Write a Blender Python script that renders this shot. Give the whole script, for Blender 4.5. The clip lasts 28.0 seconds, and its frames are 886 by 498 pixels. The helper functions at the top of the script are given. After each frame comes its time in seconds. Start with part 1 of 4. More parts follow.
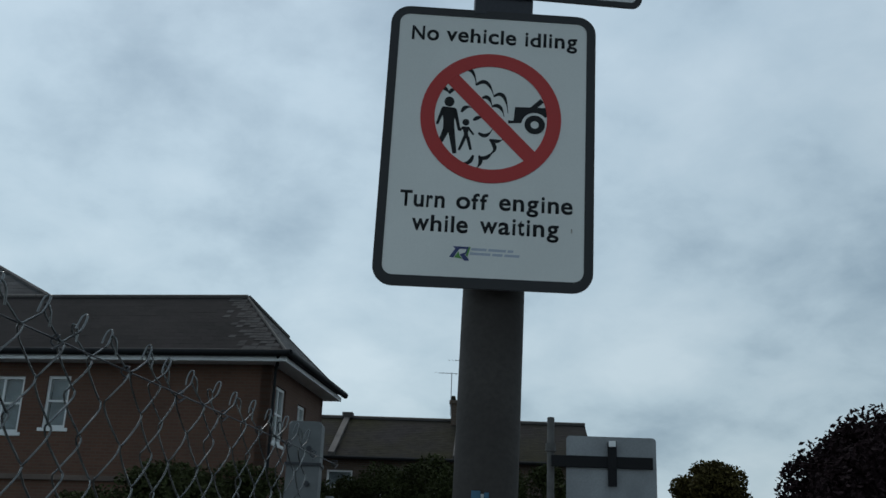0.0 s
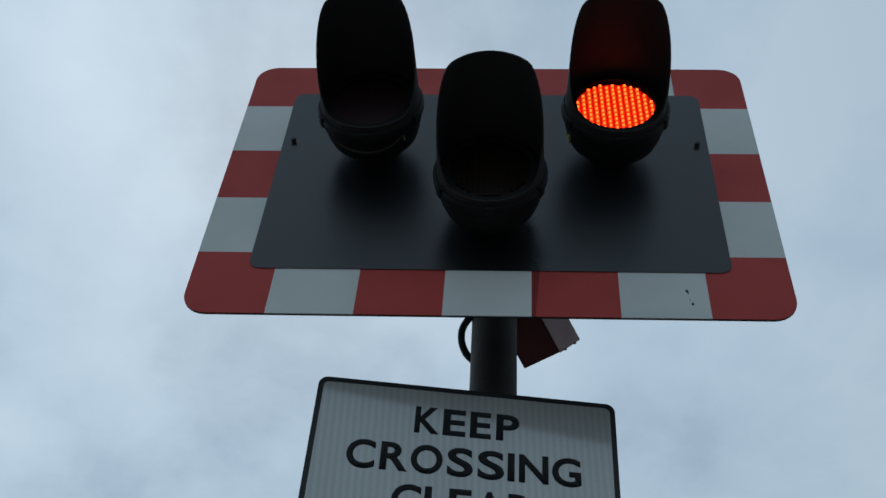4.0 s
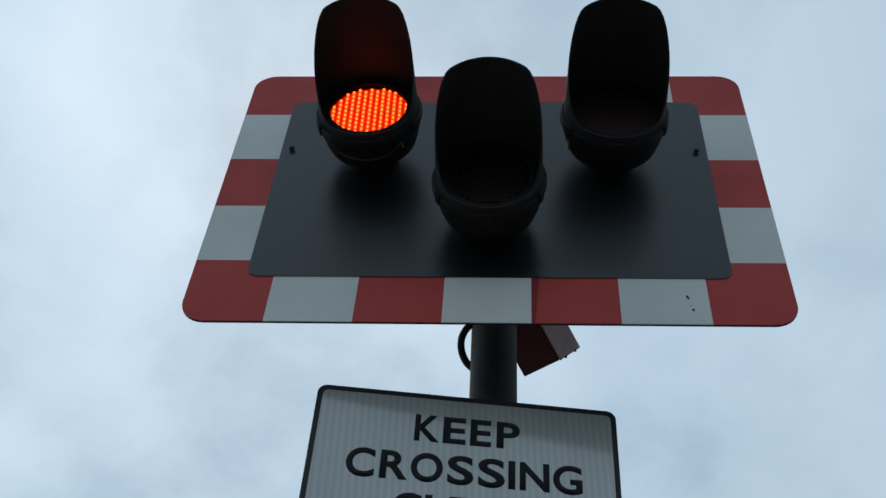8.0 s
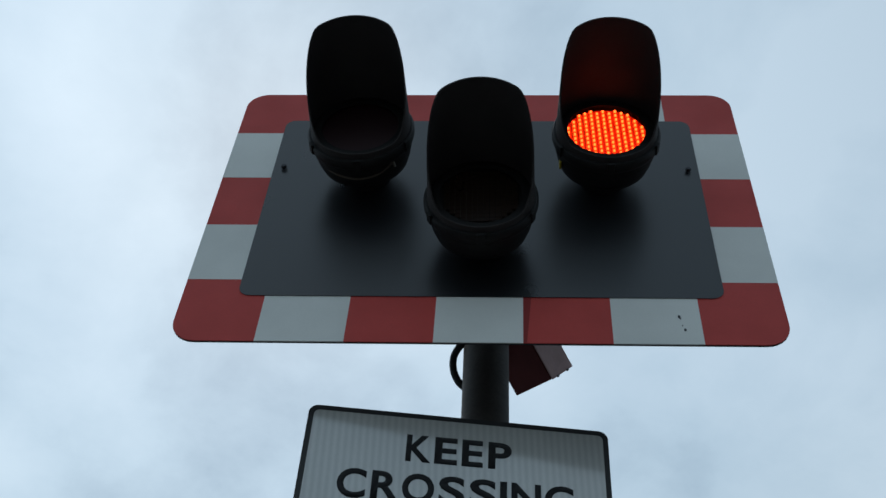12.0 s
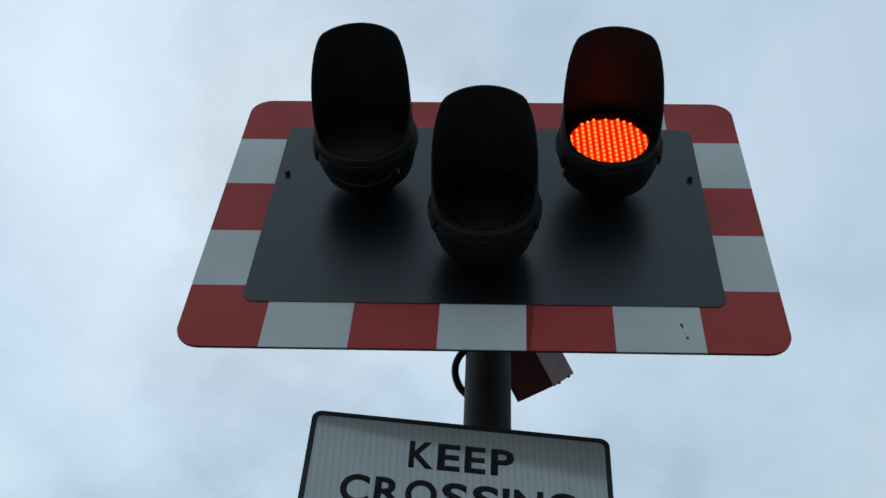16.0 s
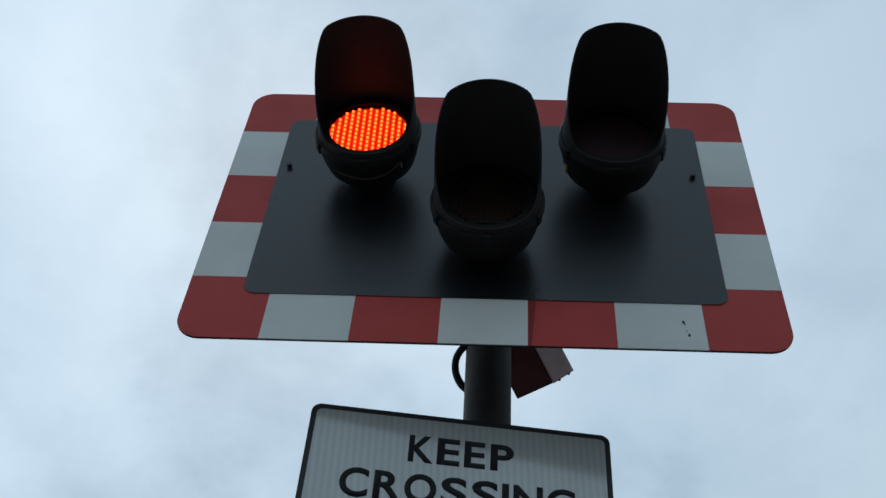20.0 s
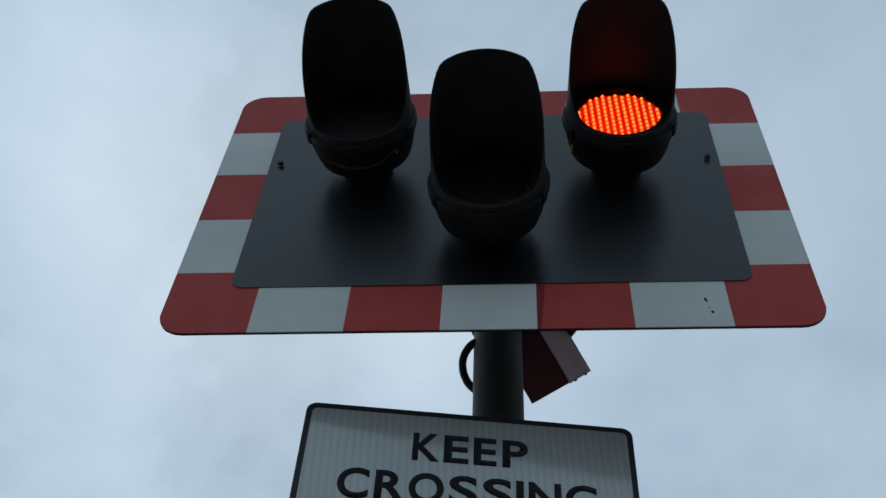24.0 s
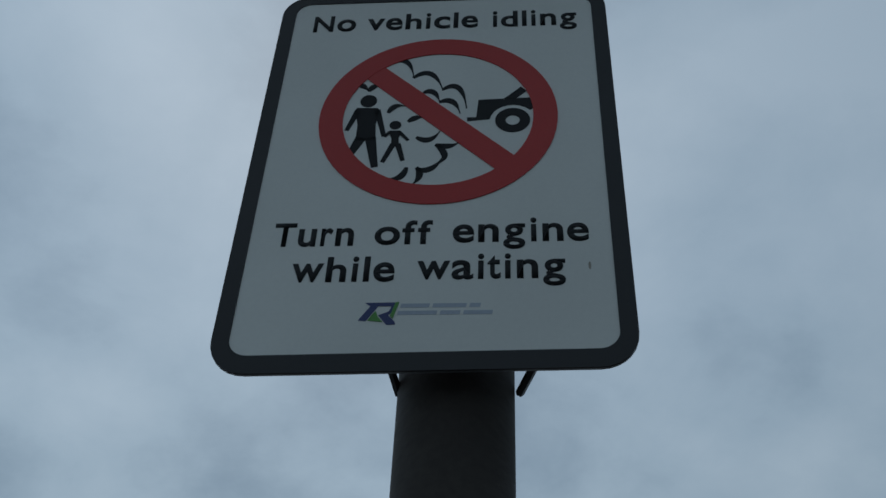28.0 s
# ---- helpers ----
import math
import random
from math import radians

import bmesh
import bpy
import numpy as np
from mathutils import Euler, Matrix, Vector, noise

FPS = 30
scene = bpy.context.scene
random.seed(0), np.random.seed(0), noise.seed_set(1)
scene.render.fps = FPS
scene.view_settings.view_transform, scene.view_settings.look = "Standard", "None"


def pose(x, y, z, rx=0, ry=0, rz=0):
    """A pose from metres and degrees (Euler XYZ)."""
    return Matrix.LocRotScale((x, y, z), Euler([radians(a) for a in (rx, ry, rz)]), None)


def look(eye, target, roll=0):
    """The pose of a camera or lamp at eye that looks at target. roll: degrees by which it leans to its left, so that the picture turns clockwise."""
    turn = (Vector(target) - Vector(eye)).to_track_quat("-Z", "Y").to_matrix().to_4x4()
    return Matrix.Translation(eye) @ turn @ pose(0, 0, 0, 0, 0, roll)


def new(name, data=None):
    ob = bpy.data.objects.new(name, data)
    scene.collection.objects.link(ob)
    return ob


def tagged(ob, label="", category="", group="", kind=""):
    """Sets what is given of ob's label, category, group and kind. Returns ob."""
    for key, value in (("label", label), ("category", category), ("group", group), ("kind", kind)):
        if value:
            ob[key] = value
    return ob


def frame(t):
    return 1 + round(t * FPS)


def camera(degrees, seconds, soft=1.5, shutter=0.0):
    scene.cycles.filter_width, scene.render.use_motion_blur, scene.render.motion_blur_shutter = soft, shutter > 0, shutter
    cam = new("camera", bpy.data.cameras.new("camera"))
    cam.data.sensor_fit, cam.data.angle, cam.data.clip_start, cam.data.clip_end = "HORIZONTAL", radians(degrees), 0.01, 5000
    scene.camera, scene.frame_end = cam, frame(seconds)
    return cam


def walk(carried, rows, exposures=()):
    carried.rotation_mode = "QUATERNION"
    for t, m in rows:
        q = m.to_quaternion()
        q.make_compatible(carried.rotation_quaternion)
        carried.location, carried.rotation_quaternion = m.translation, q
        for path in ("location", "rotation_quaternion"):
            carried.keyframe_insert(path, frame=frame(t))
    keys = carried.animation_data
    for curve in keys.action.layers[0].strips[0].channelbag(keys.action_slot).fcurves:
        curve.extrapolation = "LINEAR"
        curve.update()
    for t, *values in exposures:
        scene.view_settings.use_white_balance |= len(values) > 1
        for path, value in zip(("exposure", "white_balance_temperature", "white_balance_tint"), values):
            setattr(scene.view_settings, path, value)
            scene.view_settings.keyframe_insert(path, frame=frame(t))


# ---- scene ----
cam = camera(46.78, 28.0, soft=1.5)
EYES = (
    (0, pose(-0.0088, -1.7821, 1.5178, 107.790, -2.141, 2.183)),
    (0.2, pose(-0.0398, -1.8293, 1.5242, 111.089, -1.744, 1.133)),
    (0.5, pose(-0.0597, -1.8553, 1.5466, 115.430, -0.976, 0.931)),
    (1, pose(-0.0258, -1.9211, 1.6025, 122.574, -1.243, 1.428)),
    (1.5, pose(-0.0086, -1.9386, 1.6253, 128.383, -1.414, 1.629)),
    (2, pose(-0.0032, -1.9511, 1.6511, 131.572, -1.711, 1.585)),
    (2.5, pose(-0.0137, -1.9407, 1.6533, 133.091, -1.839, 1.315)),
    (3, pose(-0.0243, -1.9311, 1.6432, 133.481, -1.653, 1.342)),
    (3.5, pose(-0.0197, -1.9295, 1.6417, 133.327, -1.858, 1.196)),
    (5.5, pose(-0.0251, -1.9204, 1.6414, 133.790, -1.880, 0.973)),
    (6, pose(-0.0228, -1.9225, 1.6509, 133.797, -1.885, 0.881)),
    (6.5, pose(-0.0144, -1.9236, 1.6502, 133.927, -1.703, 1.191)),
    (7, pose(-0.0166, -1.9310, 1.6505, 133.821, -1.751, 1.187)),
    (7.5, pose(-0.0175, -1.9255, 1.6462, 133.863, -1.700, 1.357)),
    (8, pose(-0.0223, -1.9102, 1.6385, 134.101, -1.638, 1.232)),
    (8.5, pose(-0.0203, -1.9027, 1.6439, 134.174, -1.451, 1.425)),
    (9, pose(-0.0193, -1.9044, 1.6497, 134.161, -1.213, 1.675)),
    (9.5, pose(-0.0155, -1.9096, 1.6535, 134.229, -1.141, 1.620)),
    (10, pose(-0.0174, -1.9166, 1.6537, 134.314, -1.388, 1.285)),
    (10.5, pose(-0.0208, -1.9163, 1.6479, 134.631, -1.316, 1.254)),
    (11, pose(-0.0168, -1.9155, 1.6492, 134.648, -1.382, 1.156)),
    (11.5, pose(-0.0144, -1.9217, 1.6503, 134.673, -1.514, 1.333)),
    (12, pose(-0.0151, -1.9170, 1.6504, 134.904, -1.460, 0.989)),
    (12.5, pose(-0.0201, -1.9148, 1.6494, 135.045, -1.344, 1.100)),
    (14.5, pose(-0.0360, -1.9137, 1.6477, 135.507, -0.969, 1.040)),
    (15, pose(-0.0285, -1.9200, 1.6464, 135.375, -1.615, 0.806)),
    (15.5, pose(-0.0334, -1.9256, 1.6436, 135.258, -1.585, 0.715)),
    (16, pose(-0.0374, -1.9302, 1.6474, 135.150, -1.518, 0.524)),
    (16.5, pose(-0.0351, -1.9366, 1.6476, 135.095, -1.567, 0.549)),
    (17, pose(-0.0356, -1.9364, 1.6475, 135.131, -1.527, 0.647)),
    (17.5, pose(-0.0423, -1.9244, 1.6431, 135.515, -1.548, 0.536)),
    (18, pose(-0.0437, -1.9255, 1.6471, 135.297, -1.761, 0.099)),
    (18.5, pose(-0.0447, -1.9184, 1.6438, 135.409, -1.770, -0.092)),
    (19, pose(-0.0461, -1.9165, 1.6441, 135.382, -1.795, -0.206)),
    (19.5, pose(-0.0546, -1.9144, 1.6428, 135.425, -1.947, -0.485)),
    (20, pose(-0.0510, -1.9098, 1.6379, 135.296, -1.903, -0.132)),
    (20.5, pose(-0.0588, -1.9012, 1.6338, 135.225, -1.984, -0.298)),
    (21, pose(-0.0697, -1.8980, 1.6390, 134.952, -1.986, -0.968)),
    (21.5, pose(-0.0263, -1.8590, 1.6322, 135.710, -0.834, 1.018)),
    (23.5, pose(0.0125, -1.6510, 1.6134, 139.034, -0.401, 3.868)),
    (24, pose(-0.0094, -1.6376, 1.6249, 139.141, -1.168, 2.218)),
    (24.5, pose(-0.0337, -1.6131, 1.6114, 140.047, -1.022, 1.158)),
    (25, pose(-0.0342, -1.5611, 1.6102, 138.657, -0.673, 0.987)),
    (25.2, pose(-0.0163, -1.4929, 1.5352, 138.152, -0.581, 1.754)),
    (25.4, pose(0.0054, -1.4044, 1.4996, 136.024, -0.397, 2.941)),
    (25.5, pose(0.0216, -1.3415, 1.4889, 134.037, -0.331, 3.764)),
    (25.8, pose(0.0801, -1.2465, 1.4208, 126.966, -0.108, 6.265)),
    (26, pose(0.0890, -1.2036, 1.4020, 121.375, 0.557, 6.215)),
    (26.1, pose(0.0820, -1.1800, 1.4190, 118.050, 0.650, 5.450)),
    (26.2, pose(0.0699, -1.1328, 1.4254, 116.537, 1.218, 5.148)),
    (26.3, pose(0.0624, -1.0969, 1.4303, 117.155, 1.659, 4.729)),
    (26.4, pose(0.0491, -1.0480, 1.4455, 118.003, 2.200, 4.342)),
    (26.5, pose(0.0364, -1.0129, 1.4496, 119.230, 2.478, 3.830)),
    (27, pose(0.0238, -0.8806, 1.4796, 123.587, 0.797, 2.712)),
    (27.5, pose(0.0910, -0.7582, 1.4977, 127.010, -0.707, 5.846)),
    (28, pose(0.1304, -0.6575, 1.4994, 129.962, -1.143, 8.022)),
)
walk(cam, EYES, exposures=(
    (0.0, 0.09, 6540, 10), (0.1, -0.08, 6450, 10), (0.2, -0.24, 6400, 10), (0.3, -0.32, 6360, 10), (0.6, -0.50, 6320, 10), (1.0, -0.66, 6280, 10), (1.3, -0.52, 6300, 10), (1.8, -0.32, 6380, 10),
    (3.0, -0.14, 6400, 10), (6.0, 0.08, 6460, 10), (12.0, 0.21, 6500, 10), (21.0, 0.20, 6500, 10), (23.5, -0.05, 6380, 10), (25.0, -0.07, 6380, 10),
    (25.7, -0.40, 6330, 10), (26.0, -0.58, 6310, 10), (26.3, -0.64, 6300, 10), (27.0, -0.66, 6250, 10), (28.0, -0.57, 6250, 10)))

# ---- sky and sun: closed grey cloud, brighter ahead ----
SUN_EL, SUN_AZ = 50.0, -18.0
world = bpy.data.worlds.new("world")
scene.world = world
world.use_nodes = True


def build_sky():
    nt = world.node_tree
    nt.nodes.clear()
    n = lambda kind: nt.nodes.new("ShaderNode" + kind)
    link = nt.links.new
    sky = n("TexSky")
    sky.sky_type, sky.sun_disc = "NISHITA", False
    sky.sun_elevation, sky.sun_rotation = radians(SUN_EL), radians(SUN_AZ)
    sky.air_density, sky.dust_density = 1.0, 3.0
    co = n("TexCoord")
    sep = n("SeparateXYZ")
    link(co.outputs["Generated"], sep.inputs[0])
    up = n("Math"); up.operation = "MAXIMUM"; up.inputs[1].default_value = 0.0
    link(sep.outputs["Z"], up.inputs[0])
    lift = n("Math"); lift.inputs[1].default_value = 0.40
    link(up.outputs[0], lift.inputs[0])
    flat = n("VectorMath"); flat.operation = "DIVIDE"
    link(co.outputs["Generated"], flat.inputs[0]); link(lift.outputs[0], flat.inputs[1])
    turn = n("Mapping"); turn.inputs["Rotation"].default_value = (0, 0, radians(66.1)); turn.inputs["Scale"].default_value = (1.0, 1.0, 1.0)
    turn.inputs["Location"].default_value = (-9.772, 12.534, -13.715)
    link(flat.outputs[0], turn.inputs["Vector"])
    def cloud(scale, detail, rough, warp):
        t = n("TexNoise")
        t.inputs["Scale"].default_value, t.inputs["Detail"].default_value = scale, detail
        t.inputs["Roughness"].default_value, t.inputs["Distortion"].default_value = rough, warp
        link(turn.outputs[0], t.inputs["Vector"])
        return t.outputs["Fac"]
    big, small = cloud(2.6, 3.0, 0.42, 0.15), cloud(6.5, 6.0, 0.58, 0.15)
    mix = n("Math"); mix.operation = "MULTIPLY_ADD"; mix.inputs[1].default_value = 0.46
    link(small, mix.inputs[0]); link(big, mix.inputs[2])
    ramp = n("ValToRGB")
    el = ramp.color_ramp.elements
    el[0].position, el[0].color = 0.48, (2.45, 3.60, 4.75, 1)
    el[1].position, el[1].color = 0.93, (5.30, 6.75, 7.98, 1)
    e = el.new(0.725); e.color = (4.25, 5.72, 6.98, 1)
    e = el.new(0.57); e.color = (3.00, 4.28, 5.48, 1)
    link(mix.outputs[0], ramp.inputs[0])
    # the cloud is brighter on the side of the hidden sun
    ahead = n("VectorMath"); ahead.operation = "DOT_PRODUCT"
    ahead.inputs[1].default_value = (math.sin(radians(SUN_AZ - 37)), math.cos(radians(SUN_AZ - 37)), 0.35)
    link(co.outputs["Generated"], ahead.inputs[0])
    glow = n("MapRange"); glow.inputs["From Min"].default_value, glow.inputs["From Max"].default_value = -0.15, 0.82
    glow.inputs["To Min"].default_value, glow.inputs["To Max"].default_value = 0.68, 1.0
    link(ahead.outputs["Value"], glow.inputs["Value"])
    lit = n("VectorMath"); lit.operation = "SCALE"
    link(ramp.outputs[0], lit.inputs[0]); link(glow.outputs[0], lit.inputs["Scale"])
    # the cloud is a little less blue low over the roofs
    low = n("MapRange"); low.inputs["From Min"].default_value, low.inputs["From Max"].default_value = 0.05, 0.6
    low.inputs["To Min"].default_value, low.inputs["To Max"].default_value = 1.0, 0.0
    link(up.outputs[0], low.inputs["Value"])
    haze = n("MixRGB"); haze.blend_type = "MULTIPLY"; haze.inputs["Color2"].default_value = (1.03, 1.0, 0.93, 1)
    link(low.outputs[0], haze.inputs["Fac"]); link(lit.outputs[0], haze.inputs["Color1"])
    blend = n("MixRGB"); blend.inputs["Fac"].default_value = 0.94
    link(sky.outputs[0], blend.inputs["Color1"]); link(haze.outputs[0], blend.inputs["Color2"])
    back = n("Background"); back.inputs["Strength"].default_value = 0.10
    link(blend.outputs[0], back.inputs["Color"])
    out = n("OutputWorld")
    link(back.outputs[0], out.inputs["Surface"])


build_sky()
sun = new("sun", bpy.data.lights.new("sun", "SUN"))
sun.data.energy, sun.data.angle, sun.data.color = 0.5, radians(30), (1.0, 0.96, 0.9)
sun.matrix_world = look((14 * math.sin(radians(SUN_AZ)), 14 * math.cos(radians(SUN_AZ)), 20), (0, 0, 0))


# ---- materials ----
def material(name, base, rough=0.5, metal=0.0, grain=0.0, scale=40.0, stain=0.0, stain_scale=3.0, bump=0.0, spec=0.5,
             stain_color=None, island=0.0, objects=0.0, emit=None, streak=1.0):
    """A painted or raw surface: fine grain and larger stains in the colour, roughness and relief."""
    m = bpy.data.materials.new(name)
    m.use_nodes = True
    nt = m.node_tree
    n = lambda kind: nt.nodes.new("ShaderNode" + kind)
    link = nt.links.new
    b = nt.nodes["Principled BSDF"]
    b.inputs["Roughness"].default_value, b.inputs["Metallic"].default_value = rough, metal
    b.inputs["Specular IOR Level"].default_value = spec
    b.inputs["Base Color"].default_value = (*base, 1)
    co = n("TexCoord")
    where = n("Mapping"); where.inputs["Scale"].default_value = (1, 1, streak)
    link(co.outputs["Object"], where.inputs["Vector"])
    color = None
    def noise_of(sc, det):
        t = n("TexNoise")
        t.inputs["Scale"].default_value, t.inputs["Detail"].default_value = sc, det
        link(where.outputs[0], t.inputs["Vector"])
        return t
    fine, wide = noise_of(scale, 4.0), noise_of(stain_scale, 5.0)
    def mixed(fac, a, c, amount, kind="MIX"):
        x = n("MixRGB"); x.blend_type = kind
        s = n("MapRange"); s.inputs["From Min"].default_value, s.inputs["From Max"].default_value = 0.38, 0.68
        s.inputs["To Max"].default_value = amount
        link(fac, s.inputs["Value"]); link(s.outputs[0], x.inputs["Fac"])
        if a is None: x.inputs["Color1"].default_value = (*base, 1)
        else: link(a, x.inputs["Color1"])
        x.inputs["Color2"].default_value = (*c, 1)
        return x.outputs[0]
    if grain: color = mixed(fine.outputs["Fac"], color, tuple(v * 0.6 for v in base), grain)
    if stain: color = mixed(wide.outputs["Fac"], color, stain_color or tuple(v * 0.45 for v in base), stain)
    if island or objects:
        src = n("NewGeometry").outputs["Random Per Island"] if island else n("ObjectInfo").outputs["Random"]
        r = n("MapRange"); r.inputs["To Min"].default_value, r.inputs["To Max"].default_value = 1 - (island or objects), 1 + (island or objects)
        link(src, r.inputs["Value"])
        x = n("VectorMath"); x.operation = "SCALE"
        if color is None: x.inputs[0].default_value = base
        else: link(color, x.inputs[0])
        link(r.outputs[0], x.inputs["Scale"])
        color = x.outputs[0]
    if color is not None: link(color, b.inputs["Base Color"])
    if grain or stain:
        r = n("MapRange"); r.inputs["To Min"].default_value, r.inputs["To Max"].default_value = max(rough - 0.12, 0.02), min(rough + 0.15, 1)
        link(wide.outputs["Fac"], r.inputs["Value"]); link(r.outputs[0], b.inputs["Roughness"])
    if bump:
        k = n("Bump"); k.inputs["Strength"].default_value, k.inputs["Distance"].default_value = bump, 0.004
        link(fine.outputs["Fac"], k.inputs["Height"]); link(k.outputs[0], b.inputs["Normal"])
    if emit:
        b.inputs["Emission Color"].default_value, b.inputs["Emission Strength"].default_value = (*emit[0], 1), emit[1]
    return m


def sheeting(name, base, rough, pitch):
    """Reflective sign sheeting: faint upright ribs of the sheet and a little road dirt."""
    m = material(name, base, rough, grain=0.10, scale=260.0, stain=0.22, stain_scale=5.0, streak=0.35)
    nt = m.node_tree
    b = nt.nodes["Principled BSDF"]
    src = b.inputs["Base Color"].links[0].from_socket
    co = nt.nodes.new("ShaderNodeTexCoord")
    w = nt.nodes.new("ShaderNodeTexWave"); w.inputs["Scale"].default_value = 0.314 / pitch; w.inputs["Distortion"].default_value = 0.25
    nt.links.new(co.outputs["Object"], w.inputs["Vector"])
    r = nt.nodes.new("ShaderNodeMapRange"); r.inputs["To Min"].default_value, r.inputs["To Max"].default_value = 0.895, 1.03
    nt.links.new(w.outputs["Fac"], r.inputs["Value"])
    x = nt.nodes.new("ShaderNodeVectorMath"); x.operation = "SCALE"
    nt.links.new(src, x.inputs[0]); nt.links.new(r.outputs[0], x.inputs["Scale"])
    nt.links.new(x.outputs[0], b.inputs["Base Color"])
    b.inputs["Specular IOR Level"].default_value = 1.0
    b.inputs["Coat Weight"].default_value, b.inputs["Coat Roughness"].default_value = 1.0, 0.10
    b.inputs["Coat IOR"].default_value = 1.8
    return m


def brickwork(name, one, two, mortar):
    m = material(name, one, 0.85, grain=0.3, scale=30, stain=0.3, stain_scale=0.6)
    nt = m.node_tree
    b = nt.nodes["Principled BSDF"]
    co = nt.nodes.new("ShaderNodeTexCoord")
    mp = nt.nodes.new("ShaderNodeMapping"); mp.inputs["Rotation"].default_value = (radians(90), 0, 0)
    nt.links.new(co.outputs["Object"], mp.inputs["Vector"])
    k = nt.nodes.new("ShaderNodeTexBrick")
    k.inputs["Color1"].default_value, k.inputs["Color2"].default_value, k.inputs["Mortar"].default_value = (*one, 1), (*two, 1), (*mortar, 1)
    k.inputs["Scale"].default_value, k.inputs["Mortar Size"].default_value = 1.0, 0.010
    k.inputs["Brick Width"].default_value, k.inputs["Row Height"].default_value = 0.225, 0.075
    nt.links.new(mp.outputs[0], k.inputs["Vector"])
    x = nt.nodes.new("ShaderNodeMixRGB"); x.blend_type = "MULTIPLY"; x.inputs["Fac"].default_value = 0.4
    t = nt.nodes.new("ShaderNodeTexNoise"); t.inputs["Scale"].default_value = 0.9; t.inputs["Detail"].default_value = 6
    nt.links.new(co.outputs["Object"], t.inputs["Vector"])
    nt.links.new(k.outputs["Color"], x.inputs["Color1"]); nt.links.new(t.outputs["Fac"], x.inputs["Color2"])
    nt.links.new(x.outputs[0], b.inputs["Base Color"])
    return m


M_CHEQUER = material("white_chequer", (0.80, 0.80, 0.75), 0.45, grain=0.08, scale=300, stain=0.18, stain_scale=4.0)
M_GALV_DULL = material("dull_galvanised", (0.19, 0.20, 0.20), 0.6, 0.3, grain=0.4, scale=50, stain=0.5, stain_scale=9, bump=0.15)
M_WHITE = sheeting("white_sheeting", (0.58, 0.58, 0.547), 0.16, 0.017)
M_SIGN_WHITE = material("sign_white", (0.78, 0.78, 0.73), 0.35, grain=0.06, scale=200, stain=0.14, stain_scale=4.0)
M_RED = material("red_sheeting", (0.60, 0.066, 0.055), 0.5, spec=0.3, grain=0.12, scale=240, stain=0.25, stain_scale=6.0)
M_SIGN_RED = material("sign_red", (0.50, 0.024, 0.019), 0.42, grain=0.08, scale=220, stain=0.12)
M_BLACK = material("black_vinyl", (0.015, 0.015, 0.016), 0.6, spec=0.25, grain=0.15, scale=200)
M_EDGE = material("black_border", (0.012, 0.011, 0.012), 0.5, grain=0.3, scale=160, stain=0.3, stain_color=(0.025, 0.024, 0.024))
M_PLATE = material("dark_plate", (0.009, 0.0095, 0.0112), 0.30, spec=0.8, grain=0.35, scale=420, stain=0.35, stain_scale=2.2, stain_color=(0.012, 0.0125, 0.015), bump=0.06)
M_HOUSING = material("black_plastic", (0.0105, 0.010, 0.010), 0.58, spec=0.22, grain=0.3, scale=130, stain=0.4, stain_scale=9, stain_color=(0.019, 0.018, 0.016), bump=0.1)
M_HOOD = material("matt_black", (0.034, 0.029, 0.028), 0.72, grain=0.3, scale=150, stain=0.3, stain_scale=8, spec=0.3)
M_BACK = material("dark_grey_paint", (0.032, 0.033, 0.035), 0.6, spec=0.2, grain=0.2, scale=120, stain=0.3, stain_scale=5)
M_DULL_ALU = material("aluminium_back", (0.32, 0.33, 0.34), 0.45, 0.8, grain=0.3, scale=90, stain=0.4, stain_scale=5)
M_POST = material("grey_post_paint", (0.062, 0.053, 0.047), 0.7, spec=0.25, grain=0.45, scale=110, stain=0.55, stain_scale=7, bump=0.25, streak=0.25, stain_color=(0.034, 0.028, 0.025))
M_GALV = material("galvanised_steel", (0.36, 0.38, 0.40), 0.5, 0.85, grain=0.4, scale=60, stain=0.5, stain_scale=8, bump=0.15)
M_WIRE = material("fence_wire", (0.145, 0.148, 0.145), 0.24, 1.0, grain=0.4, scale=200, stain=0.5, stain_scale=20, objects=0.15)
M_BOX_RED = material("red_enamel", (0.095, 0.012, 0.012), 0.6, spec=0.3, grain=0.2, scale=90, stain=0.4, stain_scale=10)
M_BOX_PALE = material("pale_red_enamel", (0.50, 0.29, 0.27), 0.5, grain=0.2, scale=90, stain=0.4, stain_scale=10)
M_CABLE = material("rubber_cable", (0.016, 0.016, 0.017), 0.6, grain=0.3, scale=150)
M_STEEL = material("bolt_steel", (0.05, 0.05, 0.055), 0.45, 0.7, grain=0.3, scale=200)
M_LED = material("lit_red_led", (0.6, 0.03, 0.01), 0.3, emit=((1.0, 0.040, 0.002), 1.25))
M_LED_GLOW = material("lit_red_diffuser", (0.5, 0.02, 0.01), 0.4, emit=((1.0, 0.013, 0.002), 0.50))
M_LED_HOT = material("hot_red_led", (0.6, 0.08, 0.03), 0.3, emit=((1.0, 0.115, 0.016), 3.4))
M_TAIL = material("brown_wire", (0.09, 0.07, 0.05), 0.6, grain=0.3, scale=150)
M_RED_DARK = material("deep_red", (0.30, 0.025, 0.023), 0.5, spec=0.3, grain=0.12, scale=240)
M_SLAT = material("dark_red_slat", (0.022, 0.003, 0.005), 0.5, grain=0.2, scale=200)
M_AMBER = material("unlit_amber_lens", (0.018, 0.008, 0.004), 0.25, grain=0.2, scale=120)
